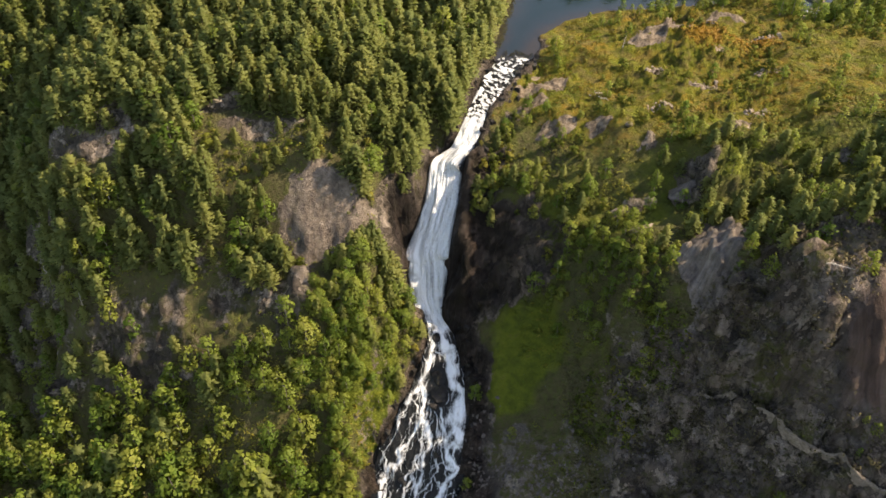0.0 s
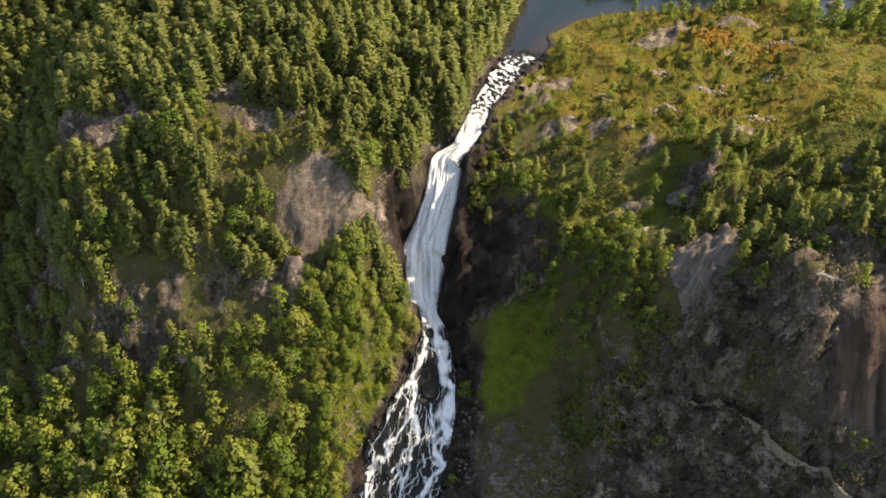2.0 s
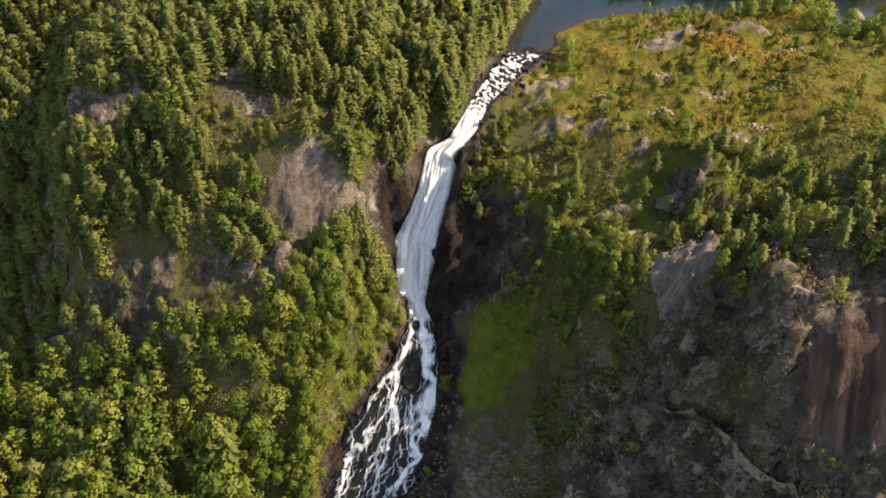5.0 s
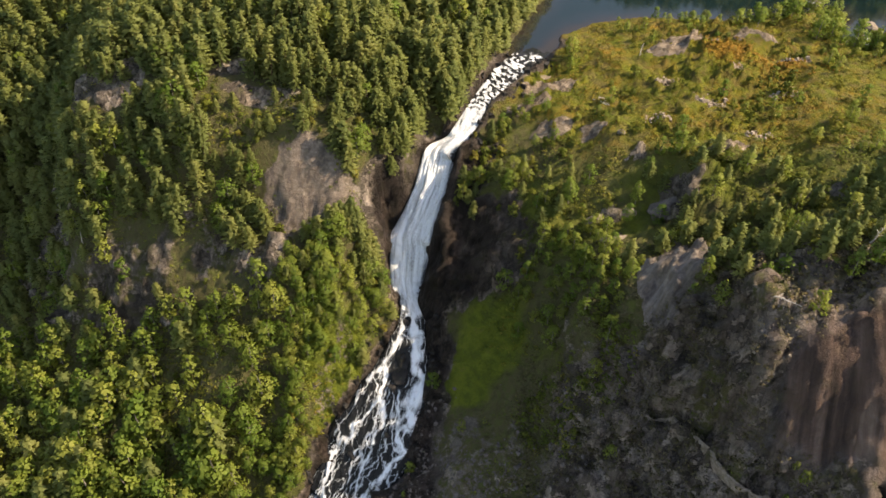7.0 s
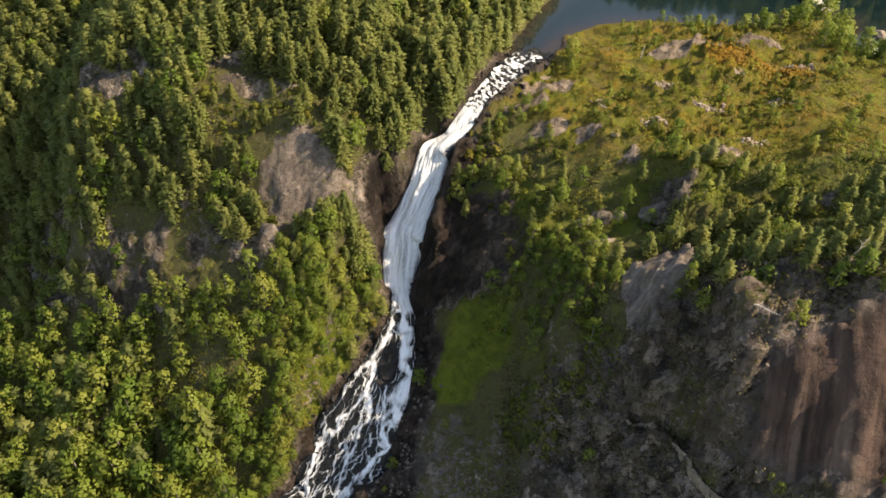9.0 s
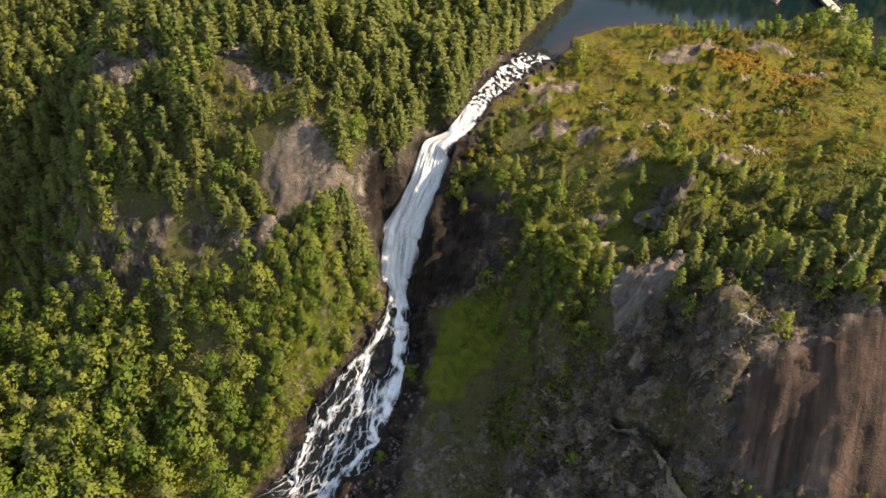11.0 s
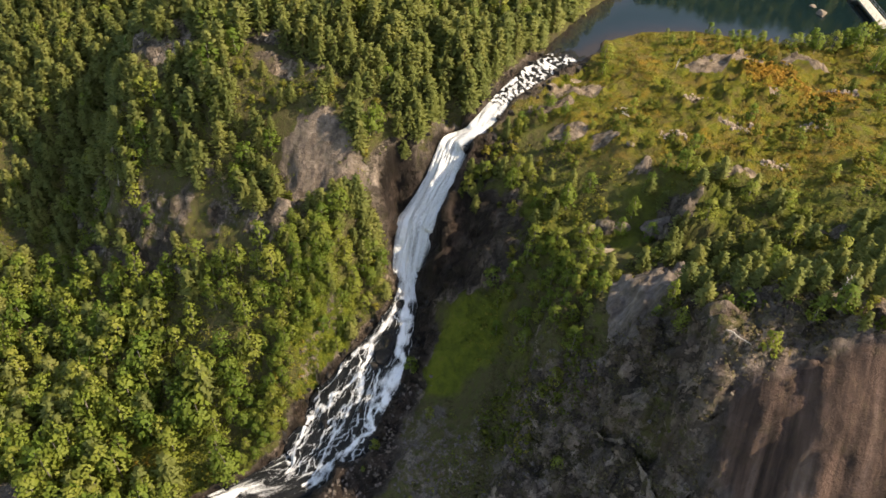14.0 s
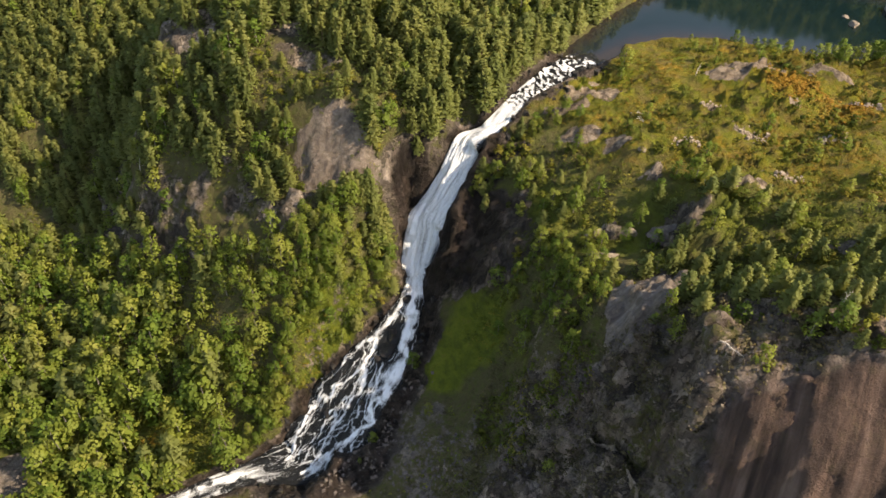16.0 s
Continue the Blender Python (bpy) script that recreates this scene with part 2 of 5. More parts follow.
def noise_tex(n, scale, detail=5, rough=0.6, vec=None):
    o = node(n, "TexNoise", Scale=scale, Detail=detail, Roughness=rough)
    n.links.new(vec or coords(n), o.inputs["Vector"])
    return o.outputs[0]


def coords(n):
    for o in n.nodes:
        if o.bl_idname == "ShaderNodeNewGeometry":
            return o.outputs["Position"]
    return n.nodes.new("ShaderNodeNewGeometry").outputs["Position"]


def stretch(n, scale):
    o = node(n, "Mapping")
    n.links.new(coords(n), o.inputs["Vector"])
    o.inputs["Scale"].default_value = scale
    return o.outputs[0]


def ramp(n, src, stops):
    o = n.nodes.new("ShaderNodeValToRGB")
    n.links.new(src, o.inputs[0])
    el = o.color_ramp.elements
    while len(el) < len(stops):
        el.new(0.5)
    for e, (p, c) in zip(el, stops):
        e.position = p
        e.color = (*c, 1) if isinstance(c, tuple) else (c, c, c, 1)
    return o.outputs[0]


def mixed(n, fac, a, b, mode="MIX"):
    o = n.nodes.new("ShaderNodeMix")
    o.data_type, o.blend_type = "RGBA", mode
    for sock, v in ((o.inputs[0], fac), (o.inputs[6], a), (o.inputs[7], b)):
        if hasattr(v, "links"):
            n.links.new(v, sock)
        else:
            sock.default_value = (*v, 1) if isinstance(v, tuple) else v
    return o.outputs[2]


def maths(n, op, a, b=0.0, clamp=False):
    o = n.nodes.new("ShaderNodeMath")
    o.operation, o.use_clamp = op, clamp
    for sock, v in zip(o.inputs, (a, b)):
        if hasattr(v, "links"):
            n.links.new(v, sock)
        else:
            sock.default_value = v
    return o.outputs[0]


def bump(n, bsdf, src, strength, distance):
    o = node(n, "Bump", Strength=strength, Distance=distance)
    n.links.new(src, o.inputs["Height"])
    n.links.new(o.outputs[0], bsdf.inputs["Normal"])


def attribute(n, name):
    o = n.nodes.new("ShaderNodeAttribute")
    o.attribute_name = name
    return o


def streaks(n, across, along, share):
    """Coordinates drawn out along one direction of a rock face."""
    join = n.nodes.new("ShaderNodeCombineXYZ")
    for k, (axis_dir, f) in enumerate(((across, 1.0), (along, share))):
        dot = n.nodes.new("ShaderNodeVectorMath")
        dot.operation = "DOT_PRODUCT"
        n.links.new(coords(n), dot.inputs[0])
        dot.inputs[1].default_value = axis_dir
        n.links.new(maths(n, "MULTIPLY", dot.outputs["Value"], f), join.inputs[k])
    return join.outputs[0]


def ground_material():
    m, n, b = material("ground_cover")
    def parted(name):
        sep = n.nodes.new("ShaderNodeSeparateColor")
        n.links.new(attribute(n, name).outputs["Color"], sep.inputs[0])
        return sep.outputs
    rock, grass, heath = parted("zones")
    red, gravel, smooth = parted("cast")
    damp_shade = attribute(n, "damp_shade").outputs["Fac"]
    big, mid, fine, tiny = noise_tex(n, 0.16, 4), noise_tex(n, 0.9, 6), noise_tex(n, 3.5, 6, 0.7), noise_tex(n, 11.0, 4, 0.7)
    litter = ramp(n, mid, [(0.3, (0.05, 0.042, 0.022)), (0.48, (0.1, 0.08, 0.045)), (0.62, (0.08, 0.09, 0.026)), (0.85, (0.17, 0.135, 0.08))])
    litter = mixed(n, ramp(n, fine, [(0.35, 0.0), (0.7, 0.8)]), litter, (0.07, 0.085, 0.022))
    litter = mixed(n, ramp(n, tiny, [(0.56, 0.0), (0.72, 0.7)]), litter, (0.17, 0.14, 0.09))
    turf = ramp(n, noise_tex(n, 0.45, 6, 0.68), [(0.3, (0.05, 0.06, 0.012)), (0.46, (0.092, 0.115, 0.013)), (0.58, (0.132, 0.155, 0.016)), (0.72, (0.14, 0.13, 0.03))])
    turf = mixed(n, ramp(n, fine, [(0.4, 0.0), (0.75, 0.6)]), turf, (0.06, 0.085, 0.012))
    moor = ramp(n, big, [(0.3, (0.1, 0.135, 0.01)), (0.46, (0.152, 0.15, 0.013)), (0.58, (0.18, 0.128, 0.016)), (0.72, (0.24, 0.14, 0.018))])
    moor = mixed(n, ramp(n, mid, [(0.38, 0.0), (0.6, 0.85)]), moor, (0.09, 0.105, 0.012))
    moor = mixed(n, ramp(n, noise_tex(n, 0.4, 6, 0.7), [(0.47, 0.0), (0.6, 0.85)]), moor, (0.115, 0.092, 0.03))
    moor = mixed(n, ramp(n, fine, [(0.54, 0.0), (0.72, 0.75)]), moor, (0.06, 0.055, 0.022))
    moor = mixed(n, ramp(n, tiny, [(0.62, 0.0), (0.74, 0.5)]), moor, (0.36, 0.3, 0.16))
    c = mixed(n, grass, litter, turf)
    c = mixed(n, heath, c, moor)
    bog = maths(n, "MULTIPLY", maths(n, "SUBTRACT", 1.0, attribute(n, "zones").outputs["Alpha"]), heath)
    c = mixed(n, bog, c, ramp(n, mid, [(0.35, (0.2, 0.13, 0.018)), (0.52, (0.29, 0.155, 0.022)), (0.68, (0.3, 0.21, 0.03))]))
    # gneiss: bands, dark streaks down the face, lichen and moss
    band = noise_tex(n, 1.0, 6, 0.65, stretch(n, (1.0, 0.7, 0.16)))
    grey = ramp(n, band, [(0.28, (0.04, 0.033, 0.028)), (0.42, (0.125, 0.104, 0.086)), (0.56, (0.215, 0.18, 0.15)), (0.74, (0.36, 0.31, 0.262))])
    run = streaks(n, (1.0, 0.14, 0.0), (0.0, -0.7, -0.7), 0.07)
    # red rock stripes; their wide dark share also paints shadow bands on the face
    rust = ramp(n, noise_tex(n, 0.42, 6, 0.6, run), [(0.38, (0.024, 0.018, 0.016)), (0.47, (0.068, 0.046, 0.039)), (0.56, (0.133, 0.088, 0.072)), (0.68, (0.23, 0.166, 0.137))])
    rust = mixed(n, ramp(n, noise_tex(n, 0.28, 4, 0.55, run), [(0.36, 0.6), (0.46, 0.0)]), rust, (0.028, 0.022, 0.02))
    striae = noise_tex(n, 1.6, 5, 0.65, streaks(n, (0.6, -0.72, 0.1), (-0.68, -0.5, -0.53), 0.06))
    grey = mixed(n, maths(n, "MULTIPLY", smooth, 0.9), grey, ramp(n, striae, [(0.32, (0.065, 0.058, 0.06)), (0.45, (0.15, 0.137, 0.14)), (0.57, (0.25, 0.23, 0.232)), (0.72, (0.42, 0.39, 0.39))]))
    bare = ramp(n, noise_tex(n, 1.1, 6, 0.65, stretch(n, (0.6, 1.4, 1.4))), [(0.28, (0.11, 0.082, 0.06)), (0.45, (0.225, 0.175, 0.13)), (0.6, (0.32, 0.26, 0.2)), (0.78, (0.43, 0.365, 0.295))])
    # dark upright streaks paint cracks and their shading on the bare rock
    crack_shade = noise_tex(n, 1.0, 5, 0.6, stretch(n, (0.85, 0.5, 0.07)))
    bare = mixed(n, ramp(n, crack_shade, [(0.4, 0.85), (0.52, 0.0)]), bare, (0.06, 0.047, 0.039))
    grey = mixed(n, attribute(n, "cast").outputs["Alpha"], grey, bare)
    stone = mixed(n, red, grey, rust)
    # broken blocks: own tones, spread wide to paint facet light and shade; dark joints between
    bent = n.nodes.new("ShaderNodeVectorMath")
    bent.operation = "MULTIPLY_ADD"
    warp = node(n, "TexNoise", Scale=0.8, Detail=4.0)
    n.links.new(coords(n), warp.inputs["Vector"])
    n.links.new(warp.outputs["Color"], bent.inputs[0])
    bent.inputs[1].default_value = (1.6, 1.6, 1.6)
    n.links.new(stretch(n, (0.3, 0.27, 0.42)), bent.inputs[2])
    blocks = node(n, "TexVoronoi", Scale=1.0)
    n.links.new(bent.outputs[0], blocks.inputs["Vector"])
    joints = node(n, "TexVoronoi", Scale=1.0)
    joints.feature = "DISTANCE_TO_EDGE"
    n.links.new(bent.outputs[0], joints.inputs["Vector"])
    tone = n.nodes.new("ShaderNodeSeparateColor")
    n.links.new(blocks.outputs["Color"], tone.inputs[0])
    jagged = maths(n, "SUBTRACT", 1.0, smooth)
    cut = ramp(n, joints.outputs["Distance"], [(0.0, 0.35), (0.06, 1.0)])
    cell = maths(n, "MULTIPLY", ramp(n, tone.outputs[0], [(0.0, 0.42), (0.35, 0.8), (0.65, 1.1), (1.0, 1.95)]), cut)
    grain = n.nodes.new("ShaderNodeCombineColor")
    for k in range(3):
        n.links.new(cell, grain.inputs[k])
    stone = mixed(n, jagged, stone, mixed(n, 1.0, stone, grain.outputs[0], "MULTIPLY"))
    stone = mixed(n, maths(n, "MULTIPLY", ramp(n, fine, [(0.45, 0.0), (0.68, 0.6)]), maths(n, "SUBTRACT", 1.0, maths(n, "MULTIPLY", smooth, 0.7))), stone, (0.072, 0.064, 0.058))
    moss = ramp(n, noise_tex(n, 0.5, 7, 0.72), [(0.52, 0.0), (0.66, 0.7)])
    moss = maths(n, "MULTIPLY", moss, maths(n, "SUBTRACT", 1.0, maths(n, "MULTIPLY", smooth, 0.8)))
    stone = mixed(n, moss, stone, ramp(n, fine, [(0.35, (0.04, 0.045, 0.016)), (0.6, (0.1, 0.1, 0.036))]))
    speck = ramp(n, tiny, [(0.35, (0.06, 0.052, 0.046)), (0.5, (0.14, 0.12, 0.105)), (0.66, (0.36, 0.32, 0.28))])
    stone = mixed(n, maths(n, "MULTIPLY", gravel, 0.85), stone, speck)
    edge = maths(n, "ADD", rock, maths(n, "MULTIPLY", maths(n, "SUBTRACT", noise_tex(n, 0.7, 7, 0.7), 0.5), 1.5))
    c = mixed(n, ramp(n, edge, [(0.42, 0.0), (0.58, 1.0)]), c, stone)
    # darkens wet rock, and paints the west cliff's shade
    wet_shade = mixed(n, 1.0, c, (0.19, 0.17, 0.17), "MULTIPLY")
    c = mixed(n, damp_shade, c, wet_shade)
    n.links.new(c, b.inputs["Base Color"])
    n.links.new(ramp(n, damp_shade, [(0.0, 0.92), (1.0, 0.5)]), b.inputs["Roughness"])
    b.inputs["Specular IOR Level"].default_value = 0.2
    bump(n, b, maths(n, "ADD", maths(n, "ADD", mid, maths(n, "MULTIPLY", fine, 0.7)), maths(n, "ADD", maths(n, "MULTIPLY", tiny, 0.25), maths(n, "MULTIPLY", maths(n, "MULTIPLY", cell, maths(n, "MULTIPLY", rock, jagged)), 0.5))), 1.0, 0.6)
    return m


def stone_material(name, dark, pale, wet=0.0):
    m, n, b = material(name)
    band = noise_tex(n, 1.1, 7, 0.68, stretch(n, (0.8, 1.6, 1.6)))
    c = ramp(n, band, [(0.28, dark), (0.5, tuple((a + d) / 2 for a, d in zip(dark, pale))), (0.72, pale)])
    c = mixed(n, ramp(n, noise_tex(n, 4.0, 6, 0.7), [(0.5, 0.0), (0.7, 0.7)]), c, dark)
    c = mixed(n, ramp(n, noise_tex(n, 0.6, 6, 0.7), [(0.56, 0.0), (0.7, 0.6)]), c, (0.09, 0.09, 0.04))
    n.links.new(c, b.inputs["Base Color"])
    b.inputs["Roughness"].default_value = 0.85 - 0.45 * wet
    b.inputs["Specular IOR Level"].default_value = 0.3
    bump(n, b, noise_tex(n, 3.0, 8, 0.7), 0.8, 0.25)
    return m


def leaf_material(name, dark, mean, pale, sheer=0.35):
    """Foliage: colour differs from tree to tree and from spray to spray."""
    m, n, b = material(name)
    info = n.nodes.new("ShaderNodeObjectInfo")
    tint = attribute(n, "tint").outputs["Color"]
    sep = n.nodes.new("ShaderNodeSeparateColor")
    n.links.new(tint, sep.inputs[0])
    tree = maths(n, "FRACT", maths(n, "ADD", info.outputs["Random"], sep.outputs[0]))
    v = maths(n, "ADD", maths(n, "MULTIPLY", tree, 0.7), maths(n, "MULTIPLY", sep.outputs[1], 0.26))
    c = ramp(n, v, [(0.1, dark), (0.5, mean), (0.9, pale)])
    n.links.new(c, b.inputs["Base Color"])
    b.inputs["Roughness"].default_value = 0.6
    b.inputs["Specular IOR Level"].default_value = 0.2
    trans = n.nodes.new("ShaderNodeBsdfTranslucent")
    n.links.new(c, trans.inputs["Color"])
    mix = n.nodes.new("ShaderNodeMixShader")
    mix.inputs[0].default_value = sheer
    n.links.new(b.outputs[0], mix.inputs[1])
    n.links.new(trans.outputs[0], mix.inputs[2])
    n.links.new(mix.outputs[0], n.nodes["Material Output"].inputs["Surface"])
    return m


def bark_material(name, dark, pale, scale):
    m, n, b = material(name)
    c = ramp(n, noise_tex(n, scale, 5, 0.7, stretch(n, (1, 1, 2.5))), [(0.35, dark), (0.6, pale)])
    n.links.new(c, b.inputs["Base Color"])
    b.inputs["Roughness"].default_value = 0.9
    return m


def pond_material():
    m, n, b = material("pond_water")
    d = maths(n, "ADD", attribute(n, "depth").outputs["Fac"], maths(n, "MULTIPLY", maths(n, "SUBTRACT", noise_tex(n, 0.25, 5, 0.65), 0.5), 0.7))
    c = ramp(n, d, [(0.0, (0.026, 0.021, 0.017)), (0.12, (0.018, 0.017, 0.018)), (0.35, (0.01, 0.016, 0.02)), (0.7, (0.004, 0.012, 0.014))])
    n.links.new(c, b.inputs["Base Color"])
    b.inputs["Roughness"].default_value = 0.06
    b.inputs["IOR"].default_value = 1.33
    bump(n, b, noise_tex(n, 2.2, 3), 0.12, 0.05)
    return m


def river_material():
    """Dark clear water that breaks into white foam; the foam follows the flow."""
    m, n, b = material("white_water")
    uv = attribute(n, "flow").outputs["Vector"]
    def along(sx, sy, scale, detail, rough):
        mp = node(n, "Mapping")
        n.links.new(uv, mp.inputs["Vector"])
        mp.inputs["Scale"].default_value = (sx, sy, 1)
        return noise_tex(n, scale, detail, rough, mp.outputs[0])
    foam = attribute(n, "foam").outputs["Fac"]
    long = along(1.0, 0.16, 1.7, 6, 0.65)
    fine = along(1.0, 0.45, 7.0, 6, 0.7)
    v = maths(n, "ADD", foam, maths(n, "MULTIPLY", maths(n, "SUBTRACT", long, 0.5), 0.85))
    thread = along(1.0, 0.05, 4.2, 4, 0.6)
    v = maths(n, "ADD", v, maths(n, "MULTIPLY", maths(n, "SUBTRACT", thread, 0.5), 0.32))
    v = maths(n, "ADD", v, maths(n, "MULTIPLY", maths(n, "SUBTRACT", fine, 0.5), 1.3))
    white = ramp(n, v, [(0.36, 0.0), (0.55, 0.4), (0.72, 0.75), (0.95, 1.0)])
    c = mixed(n, white, (0.012, 0.013, 0.014), (0.82, 0.87, 0.92))
    n.links.new(c, b.inputs["Base Color"])
    n.links.new(ramp(n, white, [(0.0, 0.12), (0.5, 0.7)]), b.inputs["Roughness"])
    b.inputs["IOR"].default_value = 1.33
    bump(n, b, v, 0.7, 0.25)
    return m


GROUND = ground_material()
ROCK = stone_material("grey_rock", (0.1, 0.082, 0.068), (0.33, 0.28, 0.225))
SCREE = stone_material("scree_rock", (0.055, 0.048, 0.046), (0.19, 0.163, 0.15))
WETROCK = stone_material("wet_rock", (0.008, 0.008, 0.009), (0.03, 0.027, 0.026), 0.6)
PALE = stone_material("pale_rock", (0.19, 0.15, 0.122), (0.46, 0.385, 0.32))
SEDGE = leaf_material("sedge", (0.22, 0.14, 0.02), (0.32, 0.17, 0.025), (0.36, 0.26, 0.04), 0.3)
STRAW = leaf_material("dry_grass", (0.13, 0.1, 0.045), (0.21, 0.165, 0.075), (0.3, 0.235, 0.12), 0.3)
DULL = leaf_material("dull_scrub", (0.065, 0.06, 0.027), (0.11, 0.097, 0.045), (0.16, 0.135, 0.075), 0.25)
PINE = leaf_material("pine_needles", (0.166, 0.209, 0.07), (0.23, 0.266, 0.086), (0.285, 0.302, 0.102), 0.62)
BIRCH = leaf_material("birch_leaves", (0.115, 0.19, 0.032), (0.19, 0.248, 0.046), (0.275, 0.295, 0.066), 0.52)
SHRUB = leaf_material("shrub_leaves", (0.07, 0.1, 0.016), (0.14, 0.17, 0.025), (0.24, 0.21, 0.04), 0.42)
HEATH = leaf_material("heath_sprigs", (0.08, 0.1, 0.01), (0.155, 0.14, 0.014), (0.2, 0.115, 0.022), 0.3)
PINE_BARK = bark_material("pine_bark", (0.06, 0.04, 0.028), (0.2, 0.13, 0.08), 6)
BIRCH_BARK = bark_material("birch_bark", (0.06, 0.053, 0.045), (0.26, 0.24, 0.21), 5)
DEAD = bark_material("bleached_wood", (0.25, 0.22, 0.19), (0.55, 0.51, 0.46), 7)
POND_WATER, RIVER_WATER = pond_material(), river_material()


# ---- mesh helpers ----
def mesh_arrays(name, verts, quads, mats, slots=None, colors=None, smooth=False, normals=None):
    """A mesh from arrays: verts (n, 3), quads (m, 4); colors: {name: (n, 4) or (n,)}."""
    me = bpy.data.meshes.new(name)
    me.vertices.add(len(verts))
    me.vertices.foreach_set("co", np.ascontiguousarray(verts, np.float32).ravel())
    me.loops.add(quads.size)
    me.loops.foreach_set("vertex_index", np.ascontiguousarray(quads, np.int32).ravel())
    me.polygons.add(len(quads))
    k = quads.shape[1]
    me.polygons.foreach_set("loop_start", np.arange(0, quads.size, k, dtype=np.int32))
    me.polygons.foreach_set("loop_total", np.full(len(quads), k, np.int32))
    if slots is not None:
        me.polygons.foreach_set("material_index", np.asarray(slots, np.int32))
    me.polygons.foreach_set("use_smooth", np.full(len(quads), smooth))
    for key, val in (colors or {}).items():
        val = np.asarray(val, np.float32)
        if val.ndim == 1:
            me.attributes.new(key, "FLOAT", "POINT").data.foreach_set("value", val)
        elif val.shape[1] == 3:
            me.attributes.new(key, "FLOAT_VECTOR", "POINT").data.foreach_set("vector", val.ravel())
        else:
            me.attributes.new(key, "FLOAT_COLOR", "POINT").data.foreach_set("color", val.ravel())
    if normals is not None:
        me.attributes.new("custom_normal", "FLOAT_VECTOR", "POINT").data.foreach_set("vector", np.ascontiguousarray(normals, np.float32).ravel())
    for m in mats:
        me.materials.append(m)
    me.update(calc_edges=True)
    return me


def part(name, bm, mat, parent=None, label="", smooth=False):
    """Links a bmesh as one mesh object, under a thing or a part where one is given."""
    me = bpy.data.meshes.new(name)
    bm.to_mesh(me)
    bm.free()
    me.materials.append(mat)
    if smooth:
        me.polygons.foreach_set("use_smooth", [True] * len(me.polygons))
    ob = new(name, me)
    ob.parent = parent
    return tagged(ob, label)


def grid_quads(nx, ny):
    i = np.arange(nx * ny).reshape(ny, nx)
    return np.stack([i[:-1, :-1], i[:-1, 1:], i[1:, 1:], i[1:, :-1]], -1).reshape(-1, 4)


# ---- ground: one sheet to the horizon ----
def axis(lo, hi, step, far, fine):
    mid = np.concatenate([np.arange(lo, fine[0], step), np.arange(fine[0], fine[1], 0.4), np.arange(fine[1], hi, step)])
    out = step * 1.5 ** np.arange(1, 22)
    out = np.cumsum(out)
    out = out[out < far]
    return np.concatenate([lo - out[::-1], mid, mid[-1] + out])


